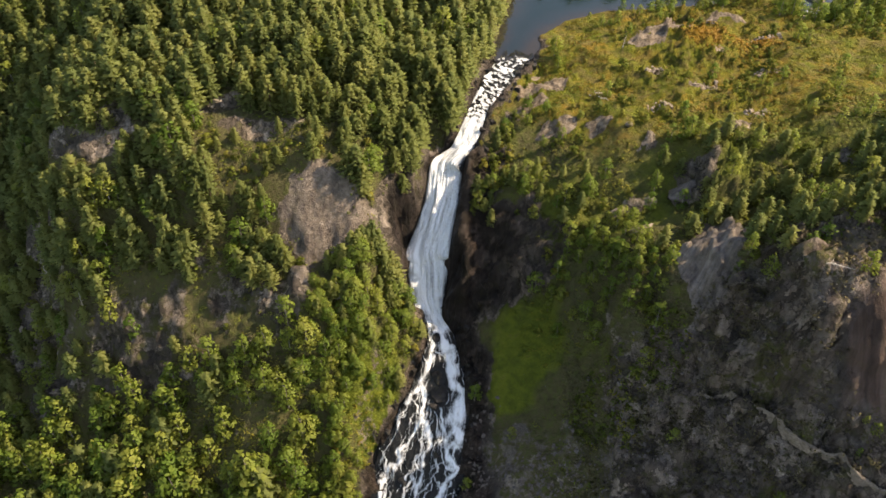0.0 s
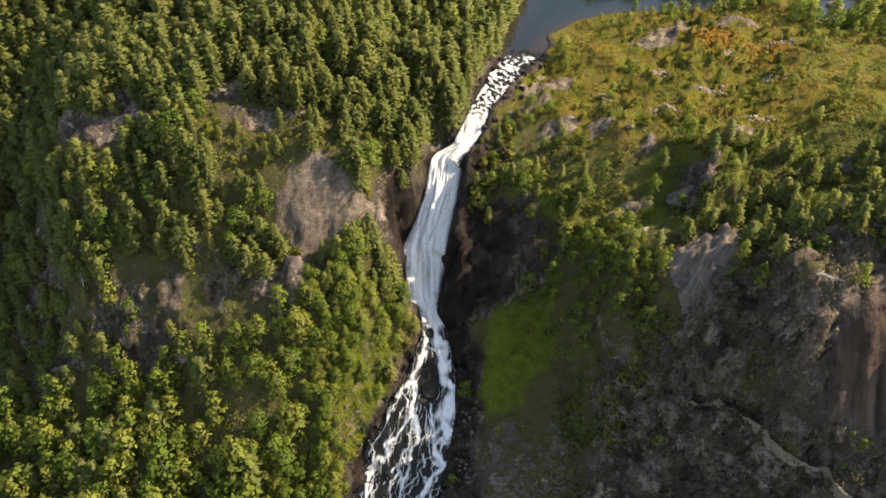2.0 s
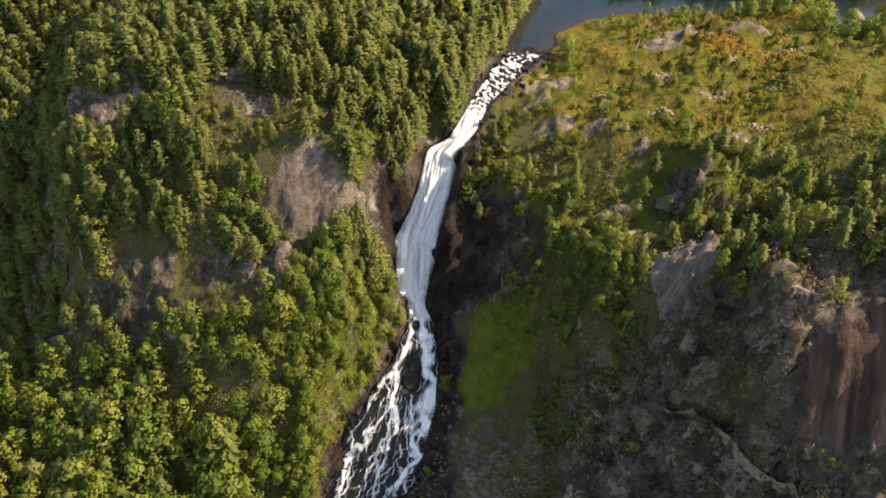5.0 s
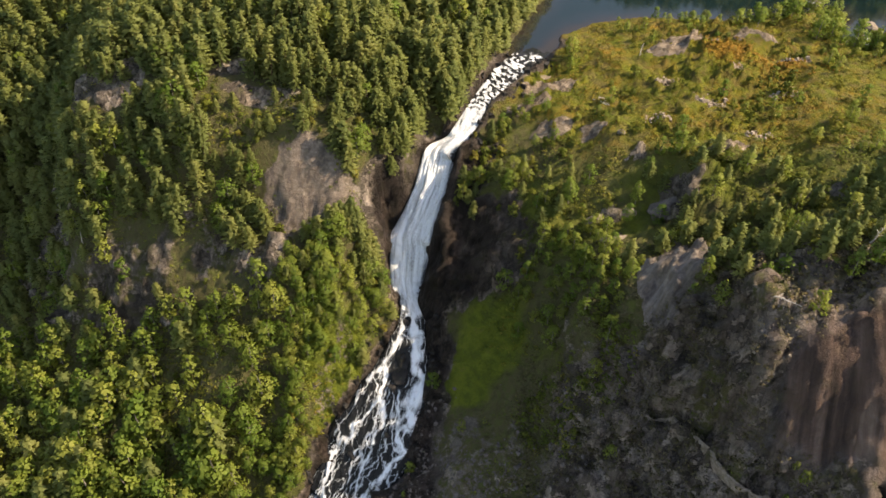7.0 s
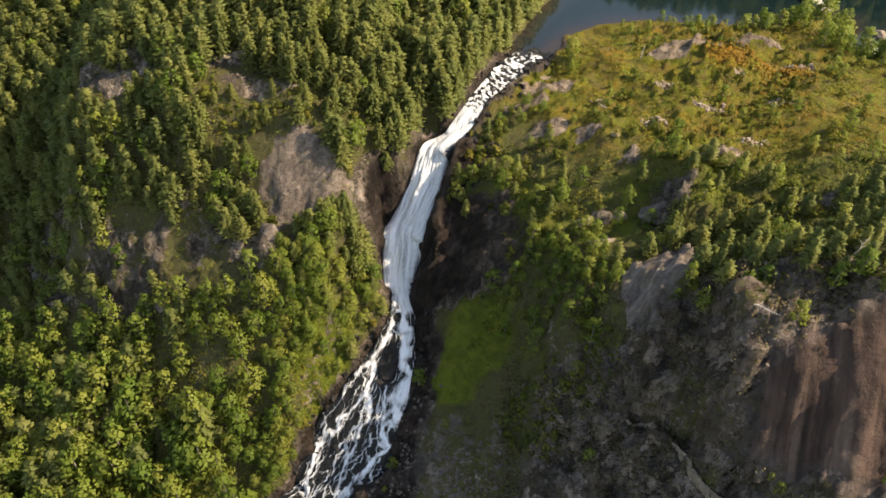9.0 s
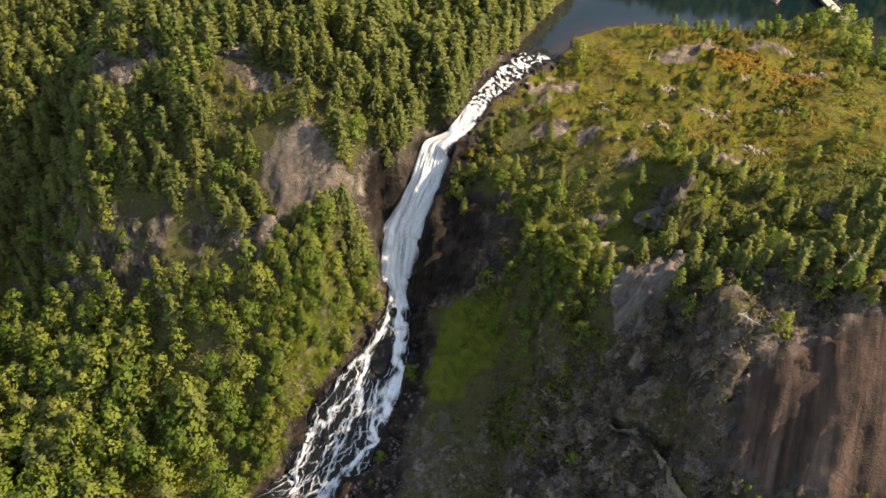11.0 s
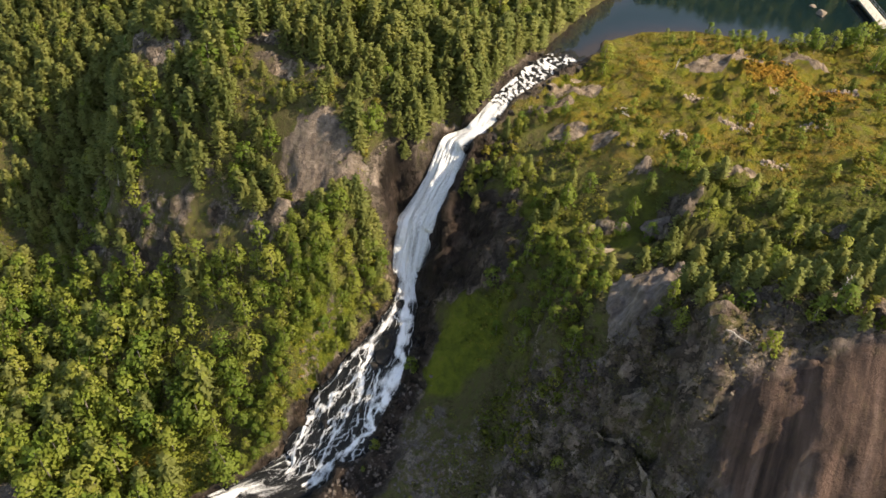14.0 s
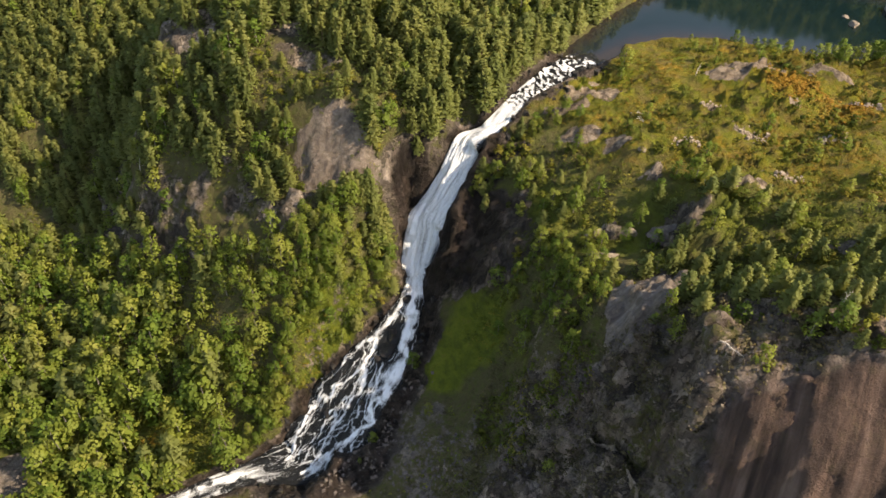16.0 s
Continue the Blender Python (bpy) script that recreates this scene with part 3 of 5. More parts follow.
def zones(x, y, z, slope):
    """Rock, grass and heath shares of the ground, damp with painted cliff shade, and the rock's redness, gravel and
    smoothness.
    """
    best, level, edge = to_river(x, y)
    n1 = fbm(x / 6, y / 6, z / 6, 4, 31)
    n2 = fbm(x / 2.2, y / 2.2, z / 2.2, 3, 37)
    n3 = fbm(x / 3.5, y / 3.5, 0, 4, 39)
    x, y = x + 1.6 * fbm(x / 3.0, y / 3.0, 0, 3, 41), y + 1.2 * fbm(x / 3.0, y / 3.0, 0, 3, 43)
    west = x < river_x(y)
    east = ~west
    # bare faces of the west side
    rock = 0.45 * soft(1.5, 2.7, slope + 0.5 * n1)
    bare = soft(0.0, 0.35, blob(x, y, -20.8, 93.4, 9.2, 6.0, 8) + 0.2 * n2)
    rock = np.maximum(rock, west * 1.0 * bare)
    rock = np.maximum(rock, west * soft(0.05, 0.4, blob(x, y, -32, 103, 9, 2.6, 3) + 0.12 * n3))
    rock = np.maximum(rock, west * soft(0.05, 0.45, blob(x, y, -39, 107.7, 8, 3.0, 0) + 0.2 * n3))
    rock = np.maximum(rock, west * soft(0.05, 0.4, blob(x, y, -62.3, 106, 13, 6.5, -10) + 0.12 * n3))
    rock = np.maximum(rock, west * (0.46 + 0.55 * n3) * soft(0.0, 0.35, blob(x, y, -51, 83.2, 44, 8.0, 2)))
    rock = np.maximum(rock, west * soft(0.0, 0.4, blob(x, y, -8.8, 97.5, 4.2, 6.5) + 0.15 * n2))
    rock = np.maximum(rock, west * (0.75 + 0.5 * n3) * soft(0.0, 0.3, blob(x, y, -80, 100, 13, 15)))
    rock = np.maximum(rock, west * (0.6 + 0.6 * n2) * soft(1.4, 0.3, edge))
    # east side: wet wall, slabs, crags and scree
    wall = east * soft(0.0, 0.35, blob(x, y, 9.5, 93.5, 13.5, 7.6, -10) + 0.1 * n2)
    slab = east * soft(0.0, 0.22, blob(x, y, 40.0, 80.6, 7.6, 4.2, 57) + 0.03 * n2)
    face = east * soft(0.0, 0.3, blob(x, y, 65.5, 62.2, 17, 8.5, 4) + 0.06 * n1)
    crags = east * soft(21, 28, x + 4 * n1) * soft(78, 73, y + 3 * n1)
    gravel = east * soft(73.5, 70.5, y + 1.5 * n3 + 0.1 * (x - 10)) * soft(1.5, 4.5, edge) * (1 - crags) * (0.6 + 0.5 * n1)
    rock = np.maximum.reduce([rock, wall, slab, face, crags * (0.8 + 0.35 * n3), 0.75 * gravel])
    for cx, cy, rx, ry, a in ((29.6, 93.6, 3.6, 2.0, 20), (31.2, 89.4, 3.0, 1.6, 10), (39.4, 94.6, 4.5, 3.6, 40),
                              (33.1, 102, 2.2, 1.4, 0), (60, 94.5, 5, 1.6, 5), (38, 122, 2.0, 1.2, 0), (60, 131, 3.5, 1.2, 0), (72, 95, 5, 2, 10)):
        rock = np.maximum(rock, east * soft(0.05, 0.35, blob(x, y, cx, cy, rx, ry, a) + 0.1 * n2))
    pale = west * np.maximum(0.65 * bare, 0.6 * soft(0.05, 0.4, blob(x, y, -32, 103, 9, 2.6, 3) + 0.12 * n3))
    for cx, cy, rx, ry, a, tall in OUTCROPS:
        pale = np.maximum(pale, soft(0.0, 0.2, blob(x, y, cx, cy, rx * 1.1, ry * 1.1, a) + 0.2 * n2 - 0.1))
    crest = east * soft(0.0, 0.35, np.maximum(blob(x, y, 55.5, 68.6, 10, 2.4, 14), blob(x, y, 50.6, 63.0, 1.8, 5.5, -12)) + 0.12 * n2)
    pale = np.maximum.reduce([pale, 0.45 * crest, 0.4 * slab])
    rock = np.maximum(rock, pale)
    heath = east * soft(97, 106, y + 4 * n1) * soft(26, 29, z)
    patch = soft(0.02, 0.4, blob(x, y, 13.5, 80.0, 8.0, 9.5, -14) + 0.3 * n3)
    patch = patch * soft(72.2, 74.0, y - 0.06 * (x - 10))
    grass = np.maximum.reduce([east * patch, west * soft(0.0, 0.4, blob(x, y, -11, 74, 7, 15, 25) + 0.15 * n1),
                               east * 0.75 * soft(84, 90, y) * soft(106, 98, y) * (0.6 + 0.6 * n3), west * 0.6 * soft(62, 54, y)])
    rock = rock * (1 - 0.95 * east * patch)
    yard = west * soft(0.0, 0.2, blob(x, y, -61, 33, 8, 6))
    rock, gravel = np.maximum(rock, yard), np.maximum(gravel, 0.6 * yard)
    damp_shade = soft(1.8, 0.2, edge + 0.8 * n2)
    damp_shade = np.maximum(damp_shade, east * soft(5.6, 3.0, edge - 3.5 * soft(68, 61, y) + 1.2 * n2) * soft(92, 86, y) * soft(46, 52, y))
    damp_shade = np.maximum(damp_shade, west * 1.0 * soft(4.4, 2.6, edge + 0.9 * n2) * soft(92, 95, y) * soft(105, 102, y))
    damp_shade = np.maximum(damp_shade, east * soft(8.5, 5.0, edge + 1.5 * n2) * soft(84, 88, y) * soft(110, 107, y))
    damp_shade = np.maximum(damp_shade, wall * (0.5 + 0.5 * soft(15, 8, x + 3 * n2)))
    damp_shade = np.maximum(damp_shade, west * soft(0.0, 0.5, blob(x, y, -7.2, 97, 3.0, 6)))
    rock = np.maximum(rock, damp_shade * 1.1)
    # shade of the west cliff, painted as patchy darkening through the damp mask
    damp_shade = np.maximum(damp_shade, west * (0.22 + 0.5 * n3) * soft(0.0, 0.4, blob(x, y, -55, 84, 28, 7.5, 2)))
    red = np.maximum.reduce([face, west * bare * 0.12, 0.3 * crags, 0.35 * wall])
    rim = east * soft(0.0, 0.08, blob(x, y, 40.0, 80.6, 10, 6, 57))
    smooth = np.maximum.reduce([slab * 0.85, rim * 0.6, face * 0.97, west * bare * 0.8, east * 0.85 * pale])
    clip = lambda a: np.clip(a + 0.0 * x, 0, 1)
    return clip(rock), clip(grass), clip(heath), clip(damp_shade), clip(red), clip(gravel), clip(smooth), clip(pale)


def relief(x, y):
    """The ground's points with cracks, ledges and hummocks, and its zones."""
    z = height(x, y)
    e = 0.7
    gx, gy = (height(x + e, y) - height(x - e, y)) / (2 * e), (height(x, y + e) - height(x, y - e)) / (2 * e)
    slope = np.hypot(gx, gy)
    nrm = np.stack([-gx, -gy, np.ones_like(z)], -1)
    nrm /= np.linalg.norm(nrm, axis=-1, keepdims=True)
    rock, grass, heath, damp_shade, red, gravel, smooth, pale = zones(x, y, z, slope)
    best, level, edge = to_river(x, y)
    calm = soft(-0.3, 1.6, edge) * soft(-0.5, 2.0, to_pond(x, y))
    rough = rock * (1 - 0.8 * smooth) * (1 - 0.6 * gravel) * (1 - 0.75 * pale * (y > 100))
    big = ridged(x / 5, y / 5, z / 9, 3, 51)
    crack = ridged(x / 1.7, y / 1.7, z / 4.0, 3, 57)
    flute = fbm(x / 1.3, y / 3.0, z / 14.0, 3, 58)
    step = z / 2.6 + 0.9 * fbm(x / 7, y / 7, 0, 3, 66)
    step = step - np.floor(step)
    out_west = (x < river_x(y)) * soft(76.5, 80.5, y) * soft(94, 89, y)
    wild = 1 + 0.9 * out_west + 1.1 * (x > river_x(y)) * soft(26, 36, x) * soft(78, 73, y) * (1 - 0.9 * smooth)
    block, groove = facets(x, y, z * 0.8, 4.6, 301)
    chip, nick = facets(x + 0.5 * crack, y, z, 1.9, 321)
    out = rough * wild * (0.5 * big + 0.2 * crack + 0.75 * block + 0.38 * chip - 0.35 * groove - 0.15 * nick) + (1 - rock) * 0.22 * fbm(x / 1.6, y / 1.6, z / 1.6, 3, 61) + rock * smooth * (1 - 0.9 * soft(0.4, 0.8, red)) * (0.3 * flute + 0.25 * big)
    out = out + rough * soft(0.9, 1.6, slope) * 0.75 * (np.minimum(step / 0.75, (1 - step) / 0.25) - 0.5)
    out = out + rough * out_west * (2.2 * fbm(x / 4.5, y / 12, z / 12, 3, 69) + 0.6 * flute)
    u, v = x + 0.14 * y, y + z
    out = out + soft(0.4, 0.8, red) * smooth * (0.9 * (vnoise(u / 3.2, v / 60, 0, 67) - 0.5) + 0.4 * (vnoise(u / 1.3, v / 40, 0, 68) - 0.5) + 0.25 * (vnoise(u / 0.6, v / 6, 0, 70) - 0.5))
    out = out * calm
    p = np.stack([x, y, z], -1) + nrm * out[:, None]
    return p, np.stack([rock, grass, heath, 1 - np.clip(1.6 * np.maximum(blob(x, y, 48.8, 131.2, 5.4, 5.2), 0.5 * blob(x, y, 57, 129.3, 9, 3.0)) + 0.25 * fbm(x / 2.5, y / 2.5, 0, 3, 155) - 0.1, 0, 1)], -1), damp_shade, np.stack([red, gravel, smooth, pale], -1)


def build_ground():
    xs, ys = axis(-136, 96, 0.62, 4200, (18, 72)), axis(18, 186, 0.62, 4200, (52, 84))
    X, Y = (a.ravel() for a in np.meshgrid(xs, ys))
    p, zone, damp_shade, cast = relief(X, Y)
    me = mesh_arrays("ground", p, grid_quads(len(xs), len(ys)), [GROUND], None, {"zones": zone, "damp_shade": damp_shade, "cast": cast}, True)
    return tagged(new("ground", me), "steep wooded valley sides with bare rock, moss and rusty heath", "ground", kind="structure")


build_ground()


# ---- pond and river ----
def build_pond():
    xs, ys = np.linspace(7, 106, 110), np.linspace(128.4, 196, 90)
    X, Y = (a.ravel() for a in np.meshgrid(xs, ys))
    me = mesh_arrays("pond", np.stack([X, Y, np.full_like(X, LEVEL)], -1), grid_quads(110, 90), [POND_WATER], None, {"depth": np.clip(-to_pond(X, Y) / 9, 0, 1)}, True)
    return tagged(new("pond", me), "still dark pond that mirrors the sky", "water", kind="structure")


def build_river():
    r = np.array(RIVER)
    seg = np.concatenate([[0], np.cumsum(np.linalg.norm(np.diff(r[:, :3], axis=0), axis=1))])
    s = np.arange(0, seg[-1], 0.19)
    line = np.stack([np.interp(s, seg, r[:, k]) for k in range(4)], -1)
    k = np.ones(9) / 9
    for c in range(4):
        pad = np.pad(line[:, c], 4, mode="edge")
        line[:, c] = np.convolve(pad, k, "valid")
    along = np.gradient(line[:, :2], axis=0)
    along /= np.linalg.norm(along, axis=1, keepdims=True) + 1e-9
    side = np.stack([-along[:, 1], along[:, 0]], -1)          # points to the east bank, the flow being southward
    cols = np.linspace(-1.12, 1.12, 150)
    V, S = np.meshgrid(cols, s)
    off = V * line[:, 3:4]
    X, Y = line[:, 0:1] + side[:, 0:1] * off, line[:, 1:2] + side[:, 1:2] * off
    Z = np.repeat(line[:, 2:3], len(cols), 1)
    wob = fbm(off * 0.9, S * 0.22, 0, 4, 71)
    lower = soft(90, 86, Y)
    drop = soft(111, 108.5, Y) * soft(90.5, 93, Y)
    # lower cascade: threads that part and meet again over dark rock
    foam = np.zeros_like(X)
    bx, by = X + 0.8 * fbm(X / 1.8, Y / 1.8, 0, 3, 81), Y + 0.8 * fbm(X / 1.8, Y / 1.8, 0, 3, 82)
    for i in range(19):
        c = -0.98 + 0.11 * i + 0.32 * fbm(S / 6.5, i * 7.7, 0, 3, 80 + i) + 0.07 * fbm(S / 1.1, i * 3.1, 0, 3, 90 + i)
        w = 0.02 + 0.03 * vnoise(S / 2.2, i, 0, 75) ** 2
        foam = np.maximum(foam, (0.22 + 0.6 * vnoise(S / 2.0, i * 5, 0, 77)) * np.exp(-((V - c) / w) ** 2))
    web = np.abs(vnoise(bx / 1.5 + by / 7, by / 3.4, 0, 84) * 2 - 1)
    foam = np.maximum(foam, (0.3 + 0.6 * vnoise(X / 2.2, Y / 2.2, 0, 88)) * np.exp(-(web / 0.13) ** 2))
    ends = soft(58, 52, Y)
    foam = np.maximum(foam * (1 - ends), ends * (0.74 - 0.45 * np.abs(V) + 0.35 * wob - 0.3 * soft(0.1, 0.5, fbm(X / 1.6, Y / 1.6, 0, 3, 89))))
    wx, wy = bx, by

    def arm(points, width, strength):
        d = np.full(X.shape, 1e9)
        for (ax, ay), (bx, by) in zip(points, points[1:]):
            t = np.clip(((wx - ax) * (bx - ax) + (wy - ay) * (by - ay)) / ((bx - ax) ** 2 + (by - ay) ** 2), 0, 1)
            d = np.minimum(d, np.hypot(wx - ax - t * (bx - ax), wy - ay - t * (by - ay)))
        return strength * np.exp(-(d / width) ** 2)
    rag = 1 + 0.45 * fbm(X / 0.9, Y / 1.4, 0, 3, 85)
    arms = np.maximum.reduce([
        arm([(-0.6, 90), (0.0, 87), (0.4, 84.5), (1.0, 79.7), (4.4, 77.4), (2.6, 75.4), (1.6, 73.6)], 1.0, 1.08),
        arm([(3.2, 76.0), (1.8, 73.4), (2.8, 70.8)], 1.6, 1.05),
        arm([(1.0, 73.4), (0.4, 70.6), (0.9, 68.4), (2.2, 66.6), (-0.4, 63.1), (-3.1, 59.0), (-5.9, 55.9)], 0.6, 0.85),
        arm([(-1.6, 88), (-2.2, 83.0), (-4.2, 79.2), (-6.4, 76.8)], 0.8, 0.95), arm([(-3.4, 81), (-3.6, 77), (-4.1, 73.0), (-6.4, 70.4), (-9.8, 67.3), (-11.2, 64.3), (-10.6, 61.0), (-10.0, 57.6)], 0.55, 0.8),
        arm([(-4.1, 73.6), (-2.2, 72.0), (-3.4, 68.9), (-4.1, 65.2), (-4.4, 62.3), (-5.1, 58.0)], 0.45, 0.75)]) * np.clip(rag, 0.35, 1.3)
    foam = np.maximum(foam, arms)
    isle = np.maximum(blob(X, Y, -0.9, 79, 2.4, 4.6, 8), blob(X, Y, -1.5, 86.6, 1.0, 1.2))
    foam = foam * (1 - soft(0.1, 0.5, isle))
    upper = 0.84 + 0.22 * wob - 0.12 * soft(122, 130, Y) - 0.25 * soft(0.7, 1.05, np.abs(V)) * soft(112, 116, Y)
    fall = 0.94 + 0.32 * fbm(off * 1.0, S * 0.07, 0, 4, 78) + 0.22 * soft(97, 92, Y) * soft(0.9, 0.3, np.abs(V)) - 0.3 * soft(0.75, 1.1, np.abs(V)) - 0.10 * soft(0.0, 0.7, V * np.sign(side[:, 0:1]))
    share = lower * foam + (1 - lower) * (drop * fall + (1 - drop) * upper)
    share = share - (1 - lower) * (1 - drop) * 0.85 * soft(-0.02, 0.38, fbm(off * 1.5 + S * 0.4, S * 2.4 - off * 0.5, 0, 5, 92) + 0.22 * soft(116, 126, Y)) * soft(113, 117, Y)
    share = share * soft(1.12, 0.98, np.abs(V))
    share = share - 0.6 * soft(128.6, 131, Y)
    lift = 0.22 + 0.16 * fbm(off * 1.2, S * 0.5, 0, 3, 73) + (0.1 + 0.2 * lower) * share * (0.5 + 0.5 * fbm(off * 2.2, S * 0.8, 0, 3, 74)) + drop * (0.6 + 0.3 * fbm(off * 1.4, S * 0.12, 0, 3, 79)) * (1 - 0.6 * np.abs(V))
    lift = lift - 0.7 * soft(0.9, 1.12, np.abs(V))
    dz = np.gradient(line[:, 2]) / 0.19
    flat = np.sqrt(np.maximum(1 - np.clip(dz, -1, 1) ** 2, 0.02))
    nx, ny = -along[:, 0] * dz, -along[:, 1] * dz
    P = np.stack([X + nx[:, None] * lift, Y + ny[:, None] * lift, Z + flat[:, None] * lift], -1)
    flow = np.stack([off, S, np.zeros_like(S)], -1)
    q = grid_quads(len(cols), len(s))
    me = mesh_arrays("river", P.reshape(-1, 3), q, [RIVER_WATER], None, {"foam": share.ravel(), "flow": flow.reshape(-1, 3)}, True)
    return tagged(new("river", me), "white waterfall and braided cascade over dark rock", "waterfall", kind="structure")


build_pond()
build_river()


# ---- trees ----
def sprays(rng, centres, sizes, per, leaf):
    """Small bent leaf sprays in clumps round the given centres."""
    c = np.repeat(centres, per, 0)
    sz = np.repeat(sizes, per)
    d = rng.normal(size=c.shape)
    d /= np.linalg.norm(d, axis=1, keepdims=True)
    p = c + d * (sz * rng.uniform(0.35, 1.0, len(c)) ** 0.6)[:, None] * np.array([1, 1, 0.72])
    nrm = d * 0.6 + rng.normal(size=c.shape) * 0.5 + np.array([0.15, 0, 0.5])
    nrm /= np.linalg.norm(nrm, axis=1, keepdims=True)
    a = np.cross(nrm, rng.normal(size=c.shape))
    a /= np.linalg.norm(a, axis=1, keepdims=True) + 1e-9
    b = np.cross(nrm, a)
    w = leaf * rng.uniform(0.65, 1.35, len(c))[:, None]
    bend = nrm * w * rng.uniform(-0.35, 0.35, len(c))[:, None]
    v = np.stack([p - a * w, p - b * w * 0.62 + bend, p + a * w * 1.05, p + b * w * 0.62 + bend], 1)
    tint = np.repeat(rng.uniform(0, 1, len(centres)) * 0.5, per) + rng.uniform(0, 0.5, len(c))
    return v.reshape(-1, 3), np.arange(len(v) * 4).reshape(-1, 4), np.repeat(tint, 4)


def boughs(rng, base, tip, per, wide, droop):
    """Bent sprays along branches from base to tip, broad in the middle."""
    f = np.tile((np.arange(per) + 0.7) / per, len(base))
    b, t = np.repeat(base, per, 0), np.repeat(tip, per, 0)
    p = b + (t - b) * f[:, None]
    p[:, 2] -= droop * f ** 2 * np.repeat(np.linalg.norm(tip - base, axis=1), per)
    p = p + rng.normal(size=p.shape) * wide * 0.35
    a = (t - b) / (np.linalg.norm(t - b, axis=1, keepdims=True) + 1e-9) + rng.normal(size=p.shape) * 0.45
    a /= np.linalg.norm(a, axis=1, keepdims=True)
    up = np.array([0, 0, 1.0]) + rng.normal(size=p.shape) * 0.55
    c = np.cross(up, a)
    c /= np.linalg.norm(c, axis=1, keepdims=True) + 1e-9
    nrm = np.cross(a, c)
    w = (wide * rng.uniform(0.6, 1.3, len(p)))[:, None]
    bend = nrm * w * rng.uniform(-0.4, 0.3, len(p))[:, None]
    v = np.stack([p - a * w * 0.9, p - c * w * 0.62 + bend, p + a * w * 1.25, p + c * w * 0.62 + bend], 1)
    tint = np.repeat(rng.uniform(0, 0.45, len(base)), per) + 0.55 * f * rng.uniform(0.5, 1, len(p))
    return v.reshape(-1, 3), np.arange(len(v) * 4).reshape(-1, 4), np.repeat(tint, 4)


def crown(kind, rng, h, sparse=False):
    """Foliage of a tree h metres high; sparse: fewer, larger sprays."""
    if kind == "pine":
        base, tip = [], []
        lump = rng.uniform(0.72, 1.15, 6)
        for k in range(15):
            t = (k + rng.uniform(-0.2, 0.2)) / 14.5
            many = int(round(8.0 - 4 * t))
            for i in range(many):
                ang = i * 2 * math.pi / many + k * 1.3 + rng.uniform(-0.3, 0.3)
                reach = h * (0.25 * (1 - t) ** 0.7 * (0.62 + 0.38 * min(1.0, t / 0.28)) + 0.024) * lump[int(ang / (2 * math.pi) * 6 + k // 3) % 6] * rng.uniform(0.65, 1.15)
                z = h * (0.05 + 0.91 * t)
                base.append((math.cos(ang) * reach * 0.12, math.sin(ang) * reach * 0.12, z))
                tip.append((math.cos(ang) * reach, math.sin(ang) * reach, z + reach * rng.uniform(-0.05, 0.4)))
        return boughs(rng, np.array(base), np.array(tip), 5 if sparse else 8, h * (0.045 if sparse else 0.034), 0.12)
    if kind == "birch":
        n = 48
        t = rng.uniform(0, 1, n)
        rad = h * 0.27 * np.sin(np.pi * (0.2 + 0.76 * t ** 0.85)) ** 0.7 * np.sqrt(rng.uniform(0.1, 1.1, n))
        size, z = h * rng.uniform(0.07, 0.11, n), h * (0.1 + 0.86 * t)
        per, leaf = (6, h * 0.046) if sparse else (13, h * 0.032)
    else:
        n = 20
        t = rng.uniform(0, 1, n)
        rad = h * 0.36 * np.cos(t * 1.3) ** 0.7 * rng.uniform(0.2, 1.1, n)
        size, z = h * rng.uniform(0.11, 0.17, n), h * (0.1 + 0.8 * t)
        per, leaf = (8, h * 0.078) if sparse else (12, h * 0.064)
    ang = np.arange(n) * 2.4 + rng.uniform(-0.5, 0.5, n)
    lean = rng.normal(size=2) * h * 0.02
    cen = np.stack([np.cos(ang) * rad + lean[0] * t, np.sin(ang) * rad + lean[1] * t, z], -1)
    return sprays(rng, cen, size, per, leaf)


def stem(kind, rng, h):
    """A tapered, slightly bent trunk with limbs, all in quads."""
    verts, quads = [], []

    def tube(points, radii, sides=5):
        base = len(verts)
        for (x, y, z), r in zip(points, radii):
            for i in range(sides):
                a = 2 * math.pi * i / sides
                verts.append((x + r * math.cos(a), y + r * math.sin(a), z))
        for k in range(len(points) - 1):
            for i in range(sides):
                j = (i + 1) % sides
                quads.append((base + k * sides + i, base + k * sides + j, base + (k + 1) * sides + j, base + (k + 1) * sides + i))

    r = h * (0.017 if kind != "shrub" else 0.02)
    bend = rng.normal(size=(5, 2)) * h * 0.008
    zs = np.array([-0.12, 0.15, 0.4, 0.68, 0.95]) * h
    line = [(bend[i, 0] * i / 2, bend[i, 1] * i / 2, zs[i]) for i in range(5)]
    tube(line, [r * 1.35, r, r * 0.8, r * 0.5, r * 0.12])
    for i in range(5):
        f = 0.25 + 0.13 * i
        a = i * 2.4 + rng.uniform(0, 1)
        z0 = h * f
        reach = h * 0.16 * (1.1 - f)
        rise = h * (0.02 if kind == "pine" else 0.1)
        tube([(0, 0, z0), (math.cos(a) * reach, math.sin(a) * reach, z0 + rise)], [r * 0.35, r * 0.1], 3)
    return np.array(verts), np.array(quads)


